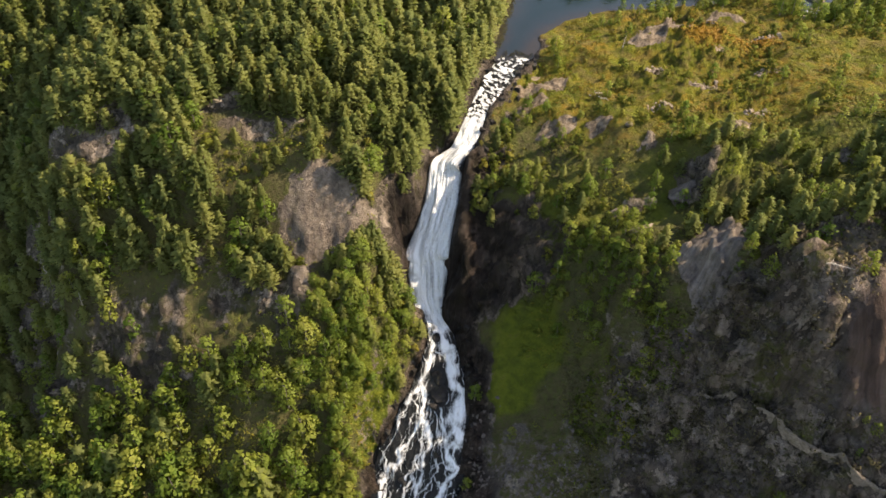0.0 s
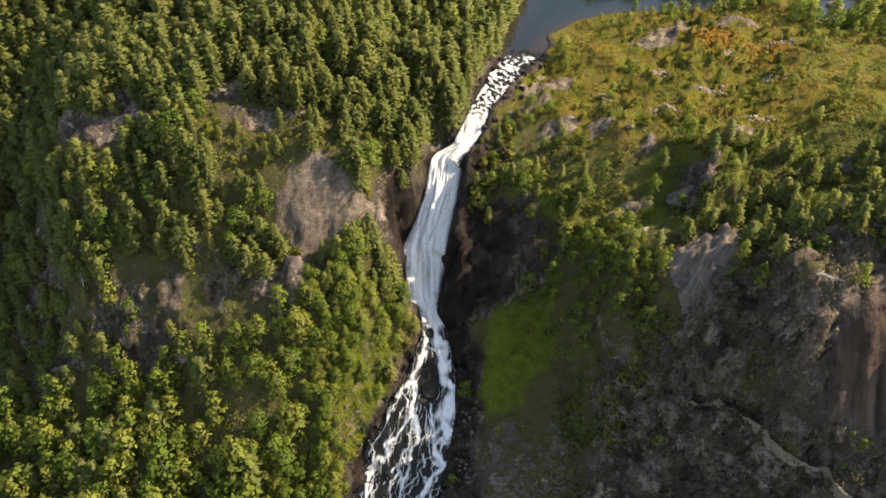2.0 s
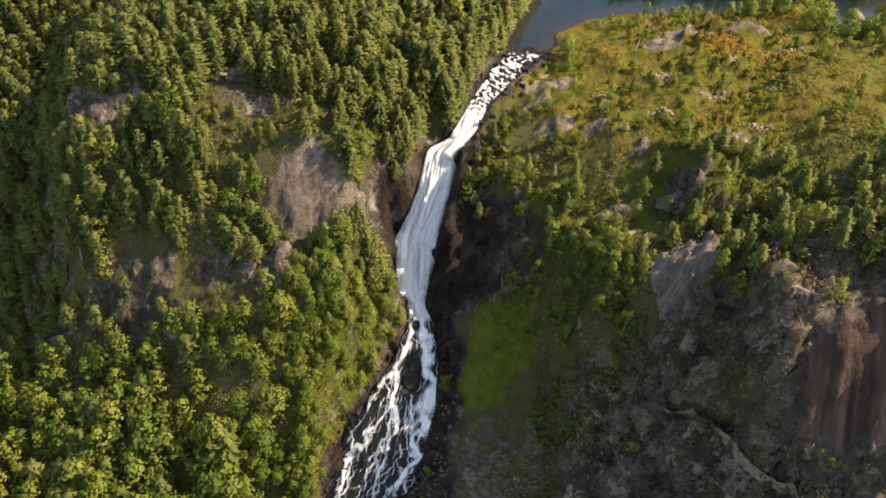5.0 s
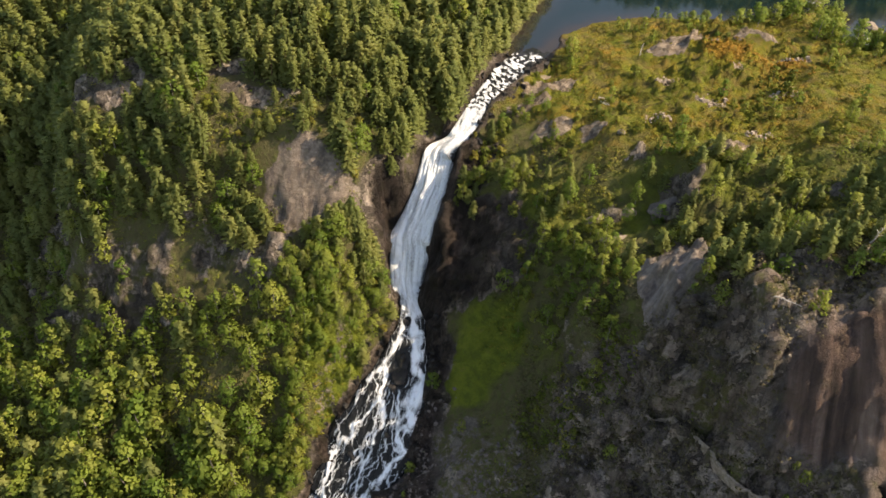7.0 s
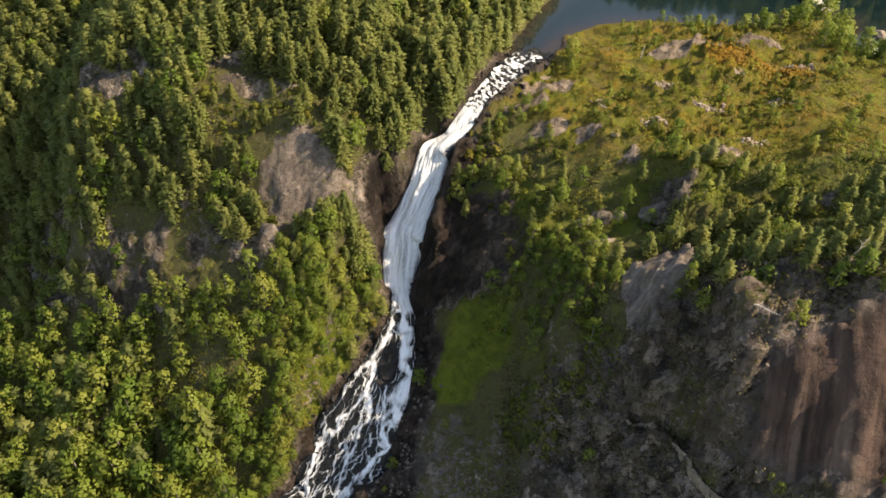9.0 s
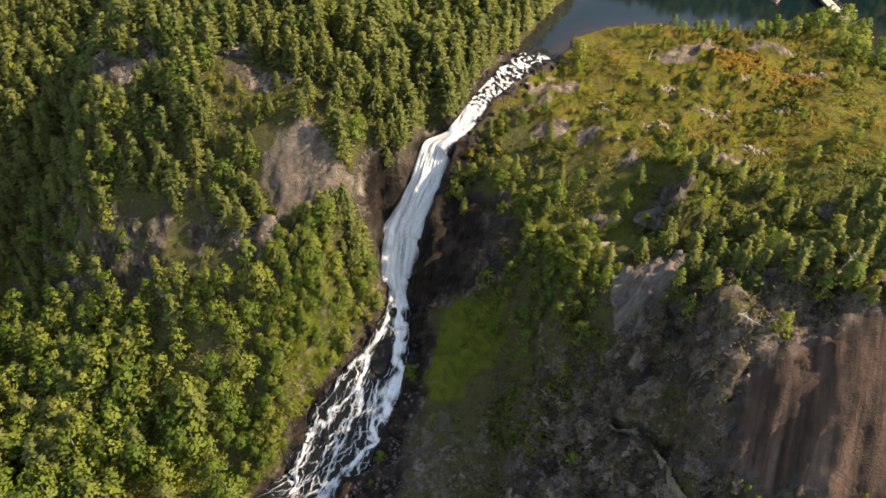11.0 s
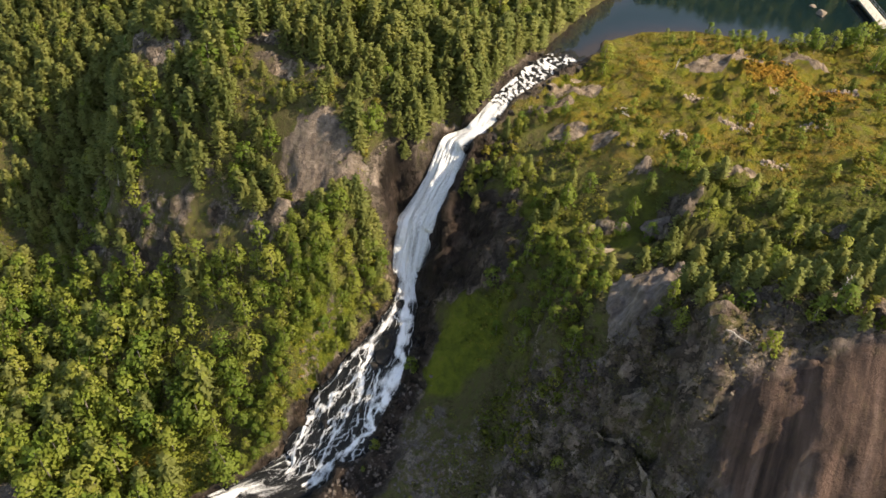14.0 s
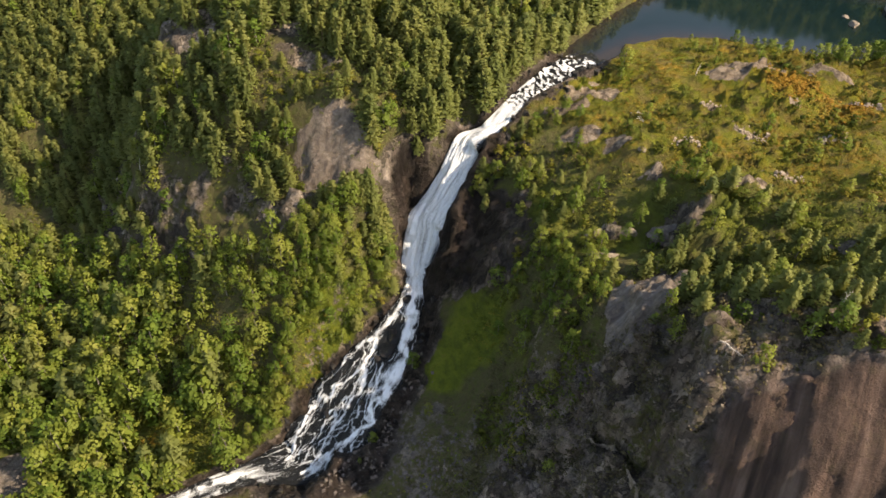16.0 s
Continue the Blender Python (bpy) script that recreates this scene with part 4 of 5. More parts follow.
def rounded(v, q, kind):
    """Turns the sprays outwards and gives them the crown's rounded normals."""
    c = v.reshape(-1, 4, 3)
    mid = c.mean(1)
    out = mid * np.array([1, 1, 0])
    out /= np.linalg.norm(out, axis=1, keepdims=True) + 0.02
    rise = 0.45 if kind == "pine" else 0.15 + 1.5 * np.clip(mid[:, 2] - 0.45, -0.2, 0.5)
    out[:, 2] += rise
    face = np.cross(c[:, 2] - c[:, 0], c[:, 3] - c[:, 1])
    face /= np.linalg.norm(face, axis=1, keepdims=True) + 1e-12
    turn = (face * out).sum(1) < 0
    c[turn] = c[turn][:, ::-1]
    face[turn] *= -1
    nrm = out / (np.linalg.norm(out, axis=1, keepdims=True) + 1e-9) * 0.9 + face * 0.3 + np.array([0, 0, 0.42])
    nrm /= np.linalg.norm(nrm, axis=1, keepdims=True)
    return c.reshape(-1, 3), np.repeat(nrm, 4, 0)


SPECIES = {"pine": (PINE, PINE_BARK, 4), "birch": (BIRCH, BIRCH_BARK, 4), "shrub": (SHRUB, PINE_BARK, 4)}
MODELS = {}
for kind, (leafy, bark, many) in SPECIES.items():
    for k in range(many):
        rng = np.random.default_rng(100 + 17 * k + len(kind))
        cv, cq, ct = crown(kind, rng, 1.0)
        cv, cn = rounded(cv, cq, kind)
        sv, sq = stem(kind, rng, 1.0)
        wv, wq, wt = crown(kind, np.random.default_rng(100 + 17 * k + len(kind)), 1.0, True)
        wv, wn = rounded(wv, wq, kind)
        col = np.stack([np.zeros_like(ct), ct, ct * 0, ct * 0 + 1], -1)
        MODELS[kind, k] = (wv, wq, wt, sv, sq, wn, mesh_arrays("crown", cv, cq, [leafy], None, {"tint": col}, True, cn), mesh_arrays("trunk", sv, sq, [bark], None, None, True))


def density(x, y, z):
    """How likely a tree stands here, and how likely it is a pine, a birch or a shrub; and its height."""
    best, level, edge = to_river(x, y)
    west = x < river_x(y)
    east = ~west
    n1 = fbm(x / 9, y / 9, 0, 3, 131)
    n2 = fbm(x / 4, y / 4, 0, 2, 133)
    p = to_pond(x, y)
    upper = west * soft(99, 104.5, y)
    brow = west * soft(84, 88, y + 2 * n1) * soft(104.5, 99, y)
    face = west * soft(76.5, 80, y) * soft(88, 84, y + 2 * n1)
    foot = west * soft(81, 76, y)
    d = 0.84 * upper * soft(-1.0, -0.4, n1) + 0.9 * brow * soft(-1.0, -0.3, n2) + 0.15 * face * soft(-0.5, 0.2, n2) + (0.52 - 0.1 * soft(76, 62, y)) * foot
    d = d * (1 - west * soft(0.02, 0.25, blob(x, y, -20.8, 93.0, 9.6, 6.0))) * (1 - west * soft(0.1, 0.4, blob(x, y, -32, 103, 9, 2.4, 3)))
    d = d * (1 - 0.9 * west * soft(0.1, 0.4, blob(x, y, -61.7, 103.3, 13, 7.5, -10))) * (1 - 0.6 * west * soft(0.1, 0.4, blob(x, y, -39, 107.7, 8, 3.0)))
    d = d * (1 - 0.45 * west * soft(0.0, 0.4, blob(x, y, -59, 82.5, 36, 5.0, 2)) * soft(-0.5, 0.1, n1))
    d = d * (1 - west * soft(0.0, 0.15, blob(x, y, -61, 33, 9, 7)))
    clearing = west * soft(0.0, 0.25, np.maximum(blob(x, y, -37, 51, 5.5, 4.0, 40), blob(x, y, -13, 72.5, 4.5, 3.0, 20)))
    shelf = west * soft(0.0, 0.3, blob(x, y, -31.6, 99, 12, 4.0, 4))
    d = np.maximum(d, 0.9 * shelf * (1 - soft(0.1, 0.4, blob(x, y, -32, 103, 9, 2.4, 3))) * (1 - soft(0.02, 0.2, blob(x, y, -20.8, 93.0, 9.6, 6.0))))
    bank = west * soft(-26, -18, x) * soft(111, 107, y) * soft(53, 58, y) * (1 - soft(0.02, 0.2, blob(x, y, -20.8, 93.0, 9.6, 6.0)))
    d = np.maximum(d, 0.9 * bank) * (1 - clearing)
    d = d * (1 - 0.4 * west * soft(-67, -72, x) * soft(84, 90, y) * soft(112, 106, y))
    d = np.maximum(d, 0.95 * west * soft(100.5, 103, y) * soft(1.0, 1.8, edge) * soft(9, 6, edge))
    d = np.maximum(d, 0.95 * upper * soft(0.3, 0.8, p) * soft(7, 5, p))
    belt = east * soft(82.5, 86, y + 0.3 * (x - 14)) * soft(110 + 3 * (x < 14), 102 + 3 * (x < 14), y + 0.1 * x) * soft(6, 11, x + 0.7 * (y - 92))
    knoll = east * soft(38, 44, x) * soft(71.0, 74.5, y) * soft(98, 92, y)
    moor = east * soft(99, 106, y)
    shore = east * soft(9, 4, np.abs(p - 4)) * soft(22, 30, x + 6 * n2)
    thicket = east * soft(0.0, 0.25, np.maximum.reduce([blob(x, y, 25, 88.5, 9, 6.0, -20), blob(x, y, 29.0, 80.5, 6, 4.5, -30), blob(x, y, 20.5, 85.5, 4.5, 3.5)]))
    dim = east * soft(0.0, 0.25, blob(x, y, 28.5, 70.5, 8.5, 7.0, 20))
    far = soft(6, 12, p) * soft(165, 172, y) + east * soft(70, 76, x) * soft(136, 142, y) * soft(1, 3, p)
    e = 0.68 * belt * soft(-0.7, 0.05, n2) + 0.95 * knoll * soft(-0.7, 0.0, n2) + 0.58 * moor * soft(-0.45, 0.5, n1 + 0.5 * n2) + 0.85 * dim + 0.06 * east * soft(88, 84, y) * soft(58, 64, y) + 0.16 * soft(0.0, 0.4, blob(x, y, 60, 52, 16, 6))
    e = e * (1 - soft(0.0, 0.12, blob(x, y, 40.0, 80.6, 7.4, 4.0, 57))) * (1 - soft(0.0, 0.3, blob(x, y, 65.5, 62.2, 17, 7.0, 4)))
    for cx, cy, rx, ry, a in ((17.4, 120.6, 6.5, 2.3, 10), (14.6, 115.8, 5.2, 3.0, 20), (18.8, 110.8, 5.0, 2.8, -10), (25.4, 107.8, 4.0, 2.6, -20), (42, 134, 9, 5, 12), (54, 137.2, 5.5, 2.4, -6), (46.6, 102.2, 5.2, 1.7, 28), (49, 130.5, 6.5, 5.5, 0), (58, 128.5, 9, 3, 0), (39.4, 94.6, 4, 3.5, 40)):
        e = e * (1 - 0.9 * soft(0.05, 0.3, blob(x, y, cx, cy, rx, ry, a)))
    e = np.maximum(e, np.maximum(0.8 * shore * soft(-0.7, 0.1, n2) * soft(30, 66, x) ** 0.35, 0.85 * far * (y > 130)))
    e = np.maximum(e, 0.85 * east * soft(0.8 + 3.0 * soft(107, 103, y), 1.6 + 3.0 * soft(107, 103, y), edge) * soft(8.5, 6.5, edge) * soft(97, 100, y) * soft(117, 114, y))
    e = np.maximum(e, 0.95 * thicket)
    d = d * (1 - 0.9 * west * soft(0.0, 0.3, blob(x, y, -8.6, 97.0, 3.4, 5.0)))
    e = e * (1 - 0.97 * soft(0.0, 0.2, blob(x, y, 9.5, 92.0, 12.5, 6.2, -10)))
    d = np.where(west, d, e)
    d = d * soft(0.6, 2.2, edge) * soft(0.2, 1.5, p) * (1 - soft(0.0, 0.3, blob(x, y, 70.5, 163.0, 4.5, 5.0)))
    pine = np.where(west, 0.95 * upper + 0.85 * brow + 0.55 * face + 0.2 * foot - 0.4 * bank * soft(92, 86, y), 0.4 * belt * (1 - thicket) + 0.4 * knoll + (0.1 + 0.6 * (y > 184)) * far)
    small = np.where(west, np.maximum(0.03 + 0.2 * bank, 0.65 * shelf), 0.22 * belt + 0.15 * knoll + 0.9 * dim + 0.78 * moor * (1 - shore) * (1 - far))
    tall = np.where(west, 6.4 * upper + 5.6 * brow + 5.0 * face + (6.0 + 1.8 * soft(76, 62, y)) * foot, 3.9 - 1.7 * soft(64, 58, y))
    terrace = west * soft(0.0, 0.3, blob(x, y, -32, 100.5, 13, 5.0, 4))
    tall = tall * (1 - 0.45 * terrace)
    tall = np.where(bank > 0.4, 3.6 + 1.8 * soft(84, 92, y), tall)
    tall = np.where(east & (moor > 0.5), 2.9 + 1.2 * soft(7, 4, edge), tall)
    tall = np.where(east & (shore > 0.4), 2.2 + 2.4 * soft(40, 66, x), tall)
    tall = np.where(thicket > 0.4, 3.3, tall)
    tall = np.where(far > 0.5, np.where(y > 184, 8.0, 5.0), tall)
    return d, np.clip(pine, 0, 1), np.clip(small, 0, 1), tall


def scatter():
    rng = np.random.default_rng(7)
    step = 2.0
    X, Y = np.meshgrid(np.arange(-164, 100, step), np.arange(24, 214, step))
    X = (X + rng.uniform(-0.46, 0.46, X.shape) * step).ravel()
    Y = (Y + rng.uniform(-0.46, 0.46, Y.shape) * step).ravel()
    # the banks beside the falls are grown more thickly
    X, Y = np.concatenate([X, rng.uniform(-22, -6, 330), rng.uniform(17, 34, 50), rng.uniform(4, 16, 60), rng.uniform(-16, 2, 110)]), np.concatenate([Y, rng.uniform(58, 92, 330), rng.uniform(77, 92, 50), rng.uniform(97, 112, 60), rng.uniform(101, 120, 110)])
    Z = height(X, Y)
    d, pine, small, tall = density(X, Y, Z)
    seen = np.where(X < river_x(Y), (X > -162) & (Y < 185 + 0.22 * X) | (Y > 170) & (X > 5) & (Y < 196), Y < 212)
    keep = (rng.uniform(0, 1, len(X)) < d) & seen
    X, Y, Z, pine, small, tall = (a[keep] for a in (X, Y, Z, pine, small, tall))
    u = rng.uniform(0, 1, len(X))
    kind = np.where(u < small, 2, np.where(u < small + (1 - small) * pine, 0, 1))
    h = tall * rng.uniform(0.68, 1.28, len(X)) * np.where(kind == 1, 0.95, 1.0)
    h = np.where(kind == 2, rng.uniform(0.9, 2.3, len(X)), h)
    return X, Y, Z, kind, h, rng.uniform(0, 360, len(X)), rng.integers(0, 4, len(X)), rng.uniform(0, 1, len(X)), rng.uniform(0.95, 1.35, len(X)) * np.array([1.16, 0.92, 1.0])[kind]


LABELS = {"pine": ("pine tree", "pines of the wooded slope"), "birch": ("birch tree", "birches of the slope"), "shrub": ("shrub", "shrubs on the ground")}


def told(name, x, y, h):
    """What sets a plant apart: its size and what it stands on."""
    west = x < float(river_x(y))
    if name == "shrub":
        return "low bushy willow shrub on the wooded bank of the falls" if west else ("low light-green willow shrub on the rusty moor" if y > 102 else "low green willow shrub between shaded rocks")
    size = "tall" if h > 6.5 else "slender" if h > 4.2 else "young"
    sort = {"pine": "olive-green pine with pointed crown", "birch": "fresh green birch with rounded crown"}[name]
    if west:
        place = "above the cliff" if y > 101 else "on the cliff edge" if y > 87 else "below the cliff" if x < -26 else "beside the cascade"
    else:
        place = "beside the pond" if y > 134 else "on the open moor" if y > 104 else "beside the falls" if x < 36 else "on the rocky knoll"
    return f"{size} {sort} {place}"


def plant():
    X, Y, Z, kind, h, turn, variant, tone, girth = scatter()
    away = np.hypot(X - 0.0, Y - 86.0)
    for code, name in enumerate(("pine", "birch", "shrub")):
        leafy, bark, many = SPECIES[name]
        mine = np.where(kind == code)[0]
        mine = mine[np.argsort(away[mine])]
        single, rest = mine[:300], mine[300:]
        category, group = LABELS[name]
        for i in single:
            cm, tm = MODELS[name, variant[i]][-2:]
            tree = tagged(new(name + ("_tree" if code < 2 else ""), None), told(name, X[i], Y[i], h[i]), category, group)
            tree.empty_display_size = 0.3
            tree.matrix_world = pose(X[i], Y[i], Z[i] - 0.02, 0, 0, turn[i]) @ Matrix.Diagonal((h[i] * girth[i], h[i] * girth[i], h[i], 1))
            for part_name, me in (("trunk", tm), ("crown", cm)):
                ob = new(part_name, me)
                ob.parent = tree
        if not len(rest):
            continue
        vs, qs, ts, ms, ns, at = [], [], [], [], [], 0
        for i in rest:
            cv, cq, ct, sv, sq, cn = MODELS[name, variant[i]][:6]
            c, s = math.cos(radians(turn[i])), math.sin(radians(turn[i]))
            rot = np.array([[c, s, 0], [-s, c, 0], [0, 0, 1]]) * h[i] * np.array([girth[i], girth[i], 1])
            plain = rot / h[i]
            side = sv[:25] * np.array([1, 1, 0])
            side = side / (np.linalg.norm(side, axis=1, keepdims=True) + 1e-9)
            for v, q, t, slot, nr in ((cv, cq, ct, 0, cn), (sv[:25], sq[:20], None, 1, side)):
                vs.append(v @ rot + (X[i], Y[i], Z[i] - 0.02))
                qs.append(q + at)
                at += len(v)
                t = np.zeros(len(v)) if t is None else t
                ts.append(np.stack([np.full(len(v), tone[i]), t, t * 0, t * 0 + 1], -1))
                ms.append(np.full(len(q), slot))
                ns.append(nr @ plain)
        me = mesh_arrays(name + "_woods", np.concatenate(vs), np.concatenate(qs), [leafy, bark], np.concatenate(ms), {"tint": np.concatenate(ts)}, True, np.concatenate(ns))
        tagged(new(name + "_woods", me), {"pine": "dense yellow-green pine wood covering the far slope", "birch": "loose birch wood on the valley side", "shrub": "scattered low willow scrub on the moor"}[name], "woods", kind="stuff")


plant()


# ---- undergrowth, heath and stones: nobody could count them ----
def tufts(name, mat, label, category, n, box, chance, size, per, leaf, seed, squash=0.55):
    """Small plants strewn over a stretch of the ground where chance(x, y) allows."""
    rng = np.random.default_rng(seed)
    x, y = rng.uniform(box[0], box[1], n), rng.uniform(box[2], box[3], n)
    keep = rng.uniform(0, 1, n) < chance(x, y)
    x, y = x[keep], y[keep]
    p = relief(x, y)[0]
    sz = rng.uniform(*size, len(x)) * (0.6 + 0.8 * vnoise(x / 4, y / 4, 0, seed))
    cen = p + np.stack([x * 0, x * 0, sz * 0.3], -1)
    v, q, t = sprays(rng, cen, sz, per, leaf)
    low = np.repeat(cen[:, 2], per * 4)
    v[:, 2] = low + (v[:, 2] - low) * squash
    tone = np.repeat(np.clip(0.45 + 0.9 * fbm(x / 10, y / 7, 0, 3, seed + 3) + rng.uniform(-0.22, 0.22, len(x)), 0, 0.99), per * 4)
    col = np.stack([tone, t, t * 0, t * 0 + 1], -1)
    out = v.reshape(-1, 4, 3).mean(1) - np.repeat(cen, per, 0)
    out = out / (np.linalg.norm(out, axis=1, keepdims=True) + 1e-9) * 0.55 + np.array([0.0, 0.0, 0.75])
    me = mesh_arrays(name, v, q, [mat], None, {"tint": col}, True, np.repeat(out / np.linalg.norm(out, axis=1, keepdims=True), 4, 0))
    return tagged(new(name, me), label, category, kind="stuff")


def on_moor(x, y):
    best, level, edge = to_river(x, y)
    rock, grass, heath, damp_shade = zones(x, y, height(x, y), np.zeros_like(x))[:4]
    return (heath > 0.3) * soft(-0.45, 0.25, fbm(x / 3.2, y / 2.4, 0, 3, 147)) * (1 - soft(0.3, 0.6, rock)) * soft(0.2, 1.0, to_pond(x, y)) * soft(0.5, 1.5, edge)


def on_west(x, y):
    best, level, edge = to_river(x, y)
    rock, grass, heath, damp_shade = zones(x, y, height(x, y), np.ones_like(x))[:4]
    return (x < river_x(y)) * (1 - 0.75 * soft(0.0, 0.35, blob(x, y, -58, 82.5, 40, 6.5, 2))) * (1 - 0.85 * soft(0.3, 0.7, rock)) * soft(0.8, 2.0, edge) * soft(-0.6, 0.5, fbm(x / 5, y / 5, 0, 3, 141))


def on_east(x, y):
    best, level, edge = to_river(x, y)
    rock, grass, heath, damp_shade = zones(x, y, height(x, y), np.ones_like(x))[:4]
    return (x > river_x(y)) * (1 - soft(0.3, 0.7, rock)) * (1 - damp_shade) * soft(0.8, 2.0, edge) * soft(-0.3, 0.5, fbm(x / 5, y / 5, 0, 3, 142)) * (y < 108) * (0.35 + 0.65 * soft(76, 84, y))


tufts("heath", HEATH, "rusty and yellow heather tufts covering the moor", "heath", 13000, (8, 96, 100, 152), on_moor, (0.12, 0.45), 8, 0.14, 201)
tufts("undergrowth", SHRUB, "low green bilberry and fern undergrowth on the slope", "undergrowth", 17000, (-110, 4, 40, 112), on_west, (0.3, 0.8), 9, 0.2, 202)
tufts("undergrowth", SHRUB, "low green undergrowth between rocks and birches", "undergrowth", 9000, (4, 90, 56, 108), on_east, (0.25, 0.7), 9, 0.18, 203)


def on_bog(x, y):
    return np.clip(3.0 * np.maximum(blob(x, y, 48.8, 131.2, 5.0, 4.8), 0.3 * blob(x, y, 57, 129.3, 8, 2.6)) + 0.5 * fbm(x / 2, y / 2, 0, 3, 151), 0, 1) * (np.hypot(x - 53, y - 126) < 20) * (np.maximum(blob(x, y, 48.8, 131.2, 5.5, 5.2), blob(x, y, 58, 129, 10, 3.4)) > 0)


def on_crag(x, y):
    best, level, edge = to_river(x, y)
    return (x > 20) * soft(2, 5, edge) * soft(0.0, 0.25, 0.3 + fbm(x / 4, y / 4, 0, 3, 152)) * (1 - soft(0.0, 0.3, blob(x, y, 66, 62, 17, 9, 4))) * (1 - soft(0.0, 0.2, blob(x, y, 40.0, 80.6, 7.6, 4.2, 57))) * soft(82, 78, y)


tufts("sedge", SEDGE, "rusty orange and yellow sedge in a boggy hollow", "sedge", 5200, (38, 72, 120, 138), on_bog, (0.18, 0.42), 9, 0.2, 204)
tufts("shade_scrub", SHRUB, "dark green shrubs in the shade below the crag", "scrub", 1500, (18, 40, 61, 80), lambda x, y: soft(0.0, 0.35, blob(x, y, 28.5, 70.5, 9, 7.5, 20)) * soft(-0.35, 0.25, fbm(x / 4, y / 4, 0, 3, 153)), (0.3, 0.9), 12, 0.2, 209, 0.8)
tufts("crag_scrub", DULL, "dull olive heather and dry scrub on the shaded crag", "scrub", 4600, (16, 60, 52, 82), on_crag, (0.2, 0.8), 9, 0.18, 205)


def cobbles(name, mat, label, n, box, chance, size, seed):
    """Broken stones lying on the ground, each a skewed block."""
    rng = np.random.default_rng(seed)
    x, y = rng.uniform(box[0], box[1], n), rng.uniform(box[2], box[3], n)
    keep = rng.uniform(0, 1, n) < chance(x, y)
    x, y = x[keep], y[keep]
    p = relief(x, y)[0]
    cube = np.array([(a, b, c) for c in (-1, 1) for b in (-1, 1) for a in (-1, 1)], float)
    faces = np.array([(0, 2, 3, 1), (4, 5, 7, 6), (0, 1, 5, 4), (2, 6, 7, 3), (0, 4, 6, 2), (1, 3, 7, 5)])
    sz = size[0] + (size[1] - size[0]) * rng.uniform(0, 1, len(x)) ** 3
    v = cube[None] * rng.uniform(0.5, 1.0, (len(x), 1, 3)) + rng.uniform(-0.4, 0.4, (len(x), 8, 3))
    v[:, 4:, :2] *= 0.7
    ang = rng.uniform(0, 6.28, len(x))
    c, s = np.cos(ang), np.sin(ang)
    rx, ry = v[..., 0] * c[:, None] - v[..., 1] * s[:, None], v[..., 0] * s[:, None] + v[..., 1] * c[:, None]
    v = np.stack([rx, ry, v[..., 2] * 0.75], -1) * sz[:, None, None] + p[:, None, :]
    q = faces[None] + (np.arange(len(x)) * 8)[:, None, None]
    me = mesh_arrays(name, v.reshape(-1, 3), q.reshape(-1, 4), [mat])
    return tagged(new(name, me), label, "scree", kind="stuff")


def scree_here(x, y):
    best, level, edge = to_river(x, y)
    return (x > river_x(y)) * soft(-0.2, 1.5, edge) * (0.25 + 0.75 * soft(72, 66, y)) * (1 - 0.85 * soft(27, 36, x)) * (1 - soft(0.0, 0.1, blob(x, y, 65.5, 62.2, 18, 10, 4))) * soft(-0.5, 0.5, fbm(x / 6, y / 6, 0, 3, 143)) * (1 - soft(0.1, 0.4, blob(x, y, 13, 83, 7, 12, -10)))


def bank_here(x, y):
    best, level, edge = to_river(x, y)
    return soft(-1.2, 0.0, edge) * soft(3.0, 1.0, edge) * (0.7 - 0.5 * soft(90, 92, y) * soft(110, 106, y))


cobbles("scree", SCREE, "grey broken stones strewn over the shaded slope", 9000, (0, 62, 38, 78), scree_here, (0.07, 0.42), 301)
def moor_stones(x, y):
    spots = np.maximum.reduce([blob(x, y, a, b, 3.2, 1.6) for a, b in ((46, 116), (57, 119), (60, 131), (38, 122), (36, 110), (52, 108))])
    return soft(0.1, 0.6, spots) * 0.8


cobbles("moor_stones", PALE, "small pale stones scattered in the heath", 9000, (30, 66, 104, 134), moor_stones, (0.12, 0.45), 303)
tufts("moor_bushes", SHRUB, "low bright-green dwarf willow clumps on the moor", "bushes", 1500, (10, 92, 100, 148), lambda x, y: on_moor(x, y) * soft(-0.1, 0.35, fbm(x / 4, y / 3, 0, 3, 149)), (0.22, 0.6), 15, 0.14, 206, 0.95)
cobbles("crest_rubble", ROCK, "grey-brown rubble and loose stones along the crest", 900, (46, 66, 62, 78), lambda x, y: soft(0.0, 0.5, np.maximum(blob(x, y, 53.0, 67.6, 7, 2.6, 25), blob(x, y, 50.5, 61.5, 2.0, 7, -10))), (0.06, 0.24), 304)
tufts("dry_scrub", STRAW, "dry yellowish scrub on the rocky crest", "scrub", 1500, (46, 68, 60, 80), lambda x, y: 0.5 * soft(0.0, 0.4, blob(x, y, 55.4, 70.3, 10, 3.0, 25)), (0.2, 0.5), 9, 0.15, 207)
tufts("bank_sedge", HEATH, "yellow-brown sedge and fern on the river bank", "sedge", 2600, (-44, -9, 40, 77), lambda x, y: (x < river_x(y)) * soft(0.8, 1.5, to_river(x, y)[2]) * soft(0.0, 0.5, np.maximum.reduce([blob(x, y, -36, 50, 7, 4.5, 50), blob(x, y, -26, 52, 5, 2, 40), blob(x, y, -13, 72.3, 5, 3.2, 20)])), (0.25, 0.55), 9, 0.17, 208)
cobbles("bank_stones", WETROCK, "dark wet stones along the rapids", 5200, (-30, 20, 40, 130), bank_here, (0.15, 0.7), 302)


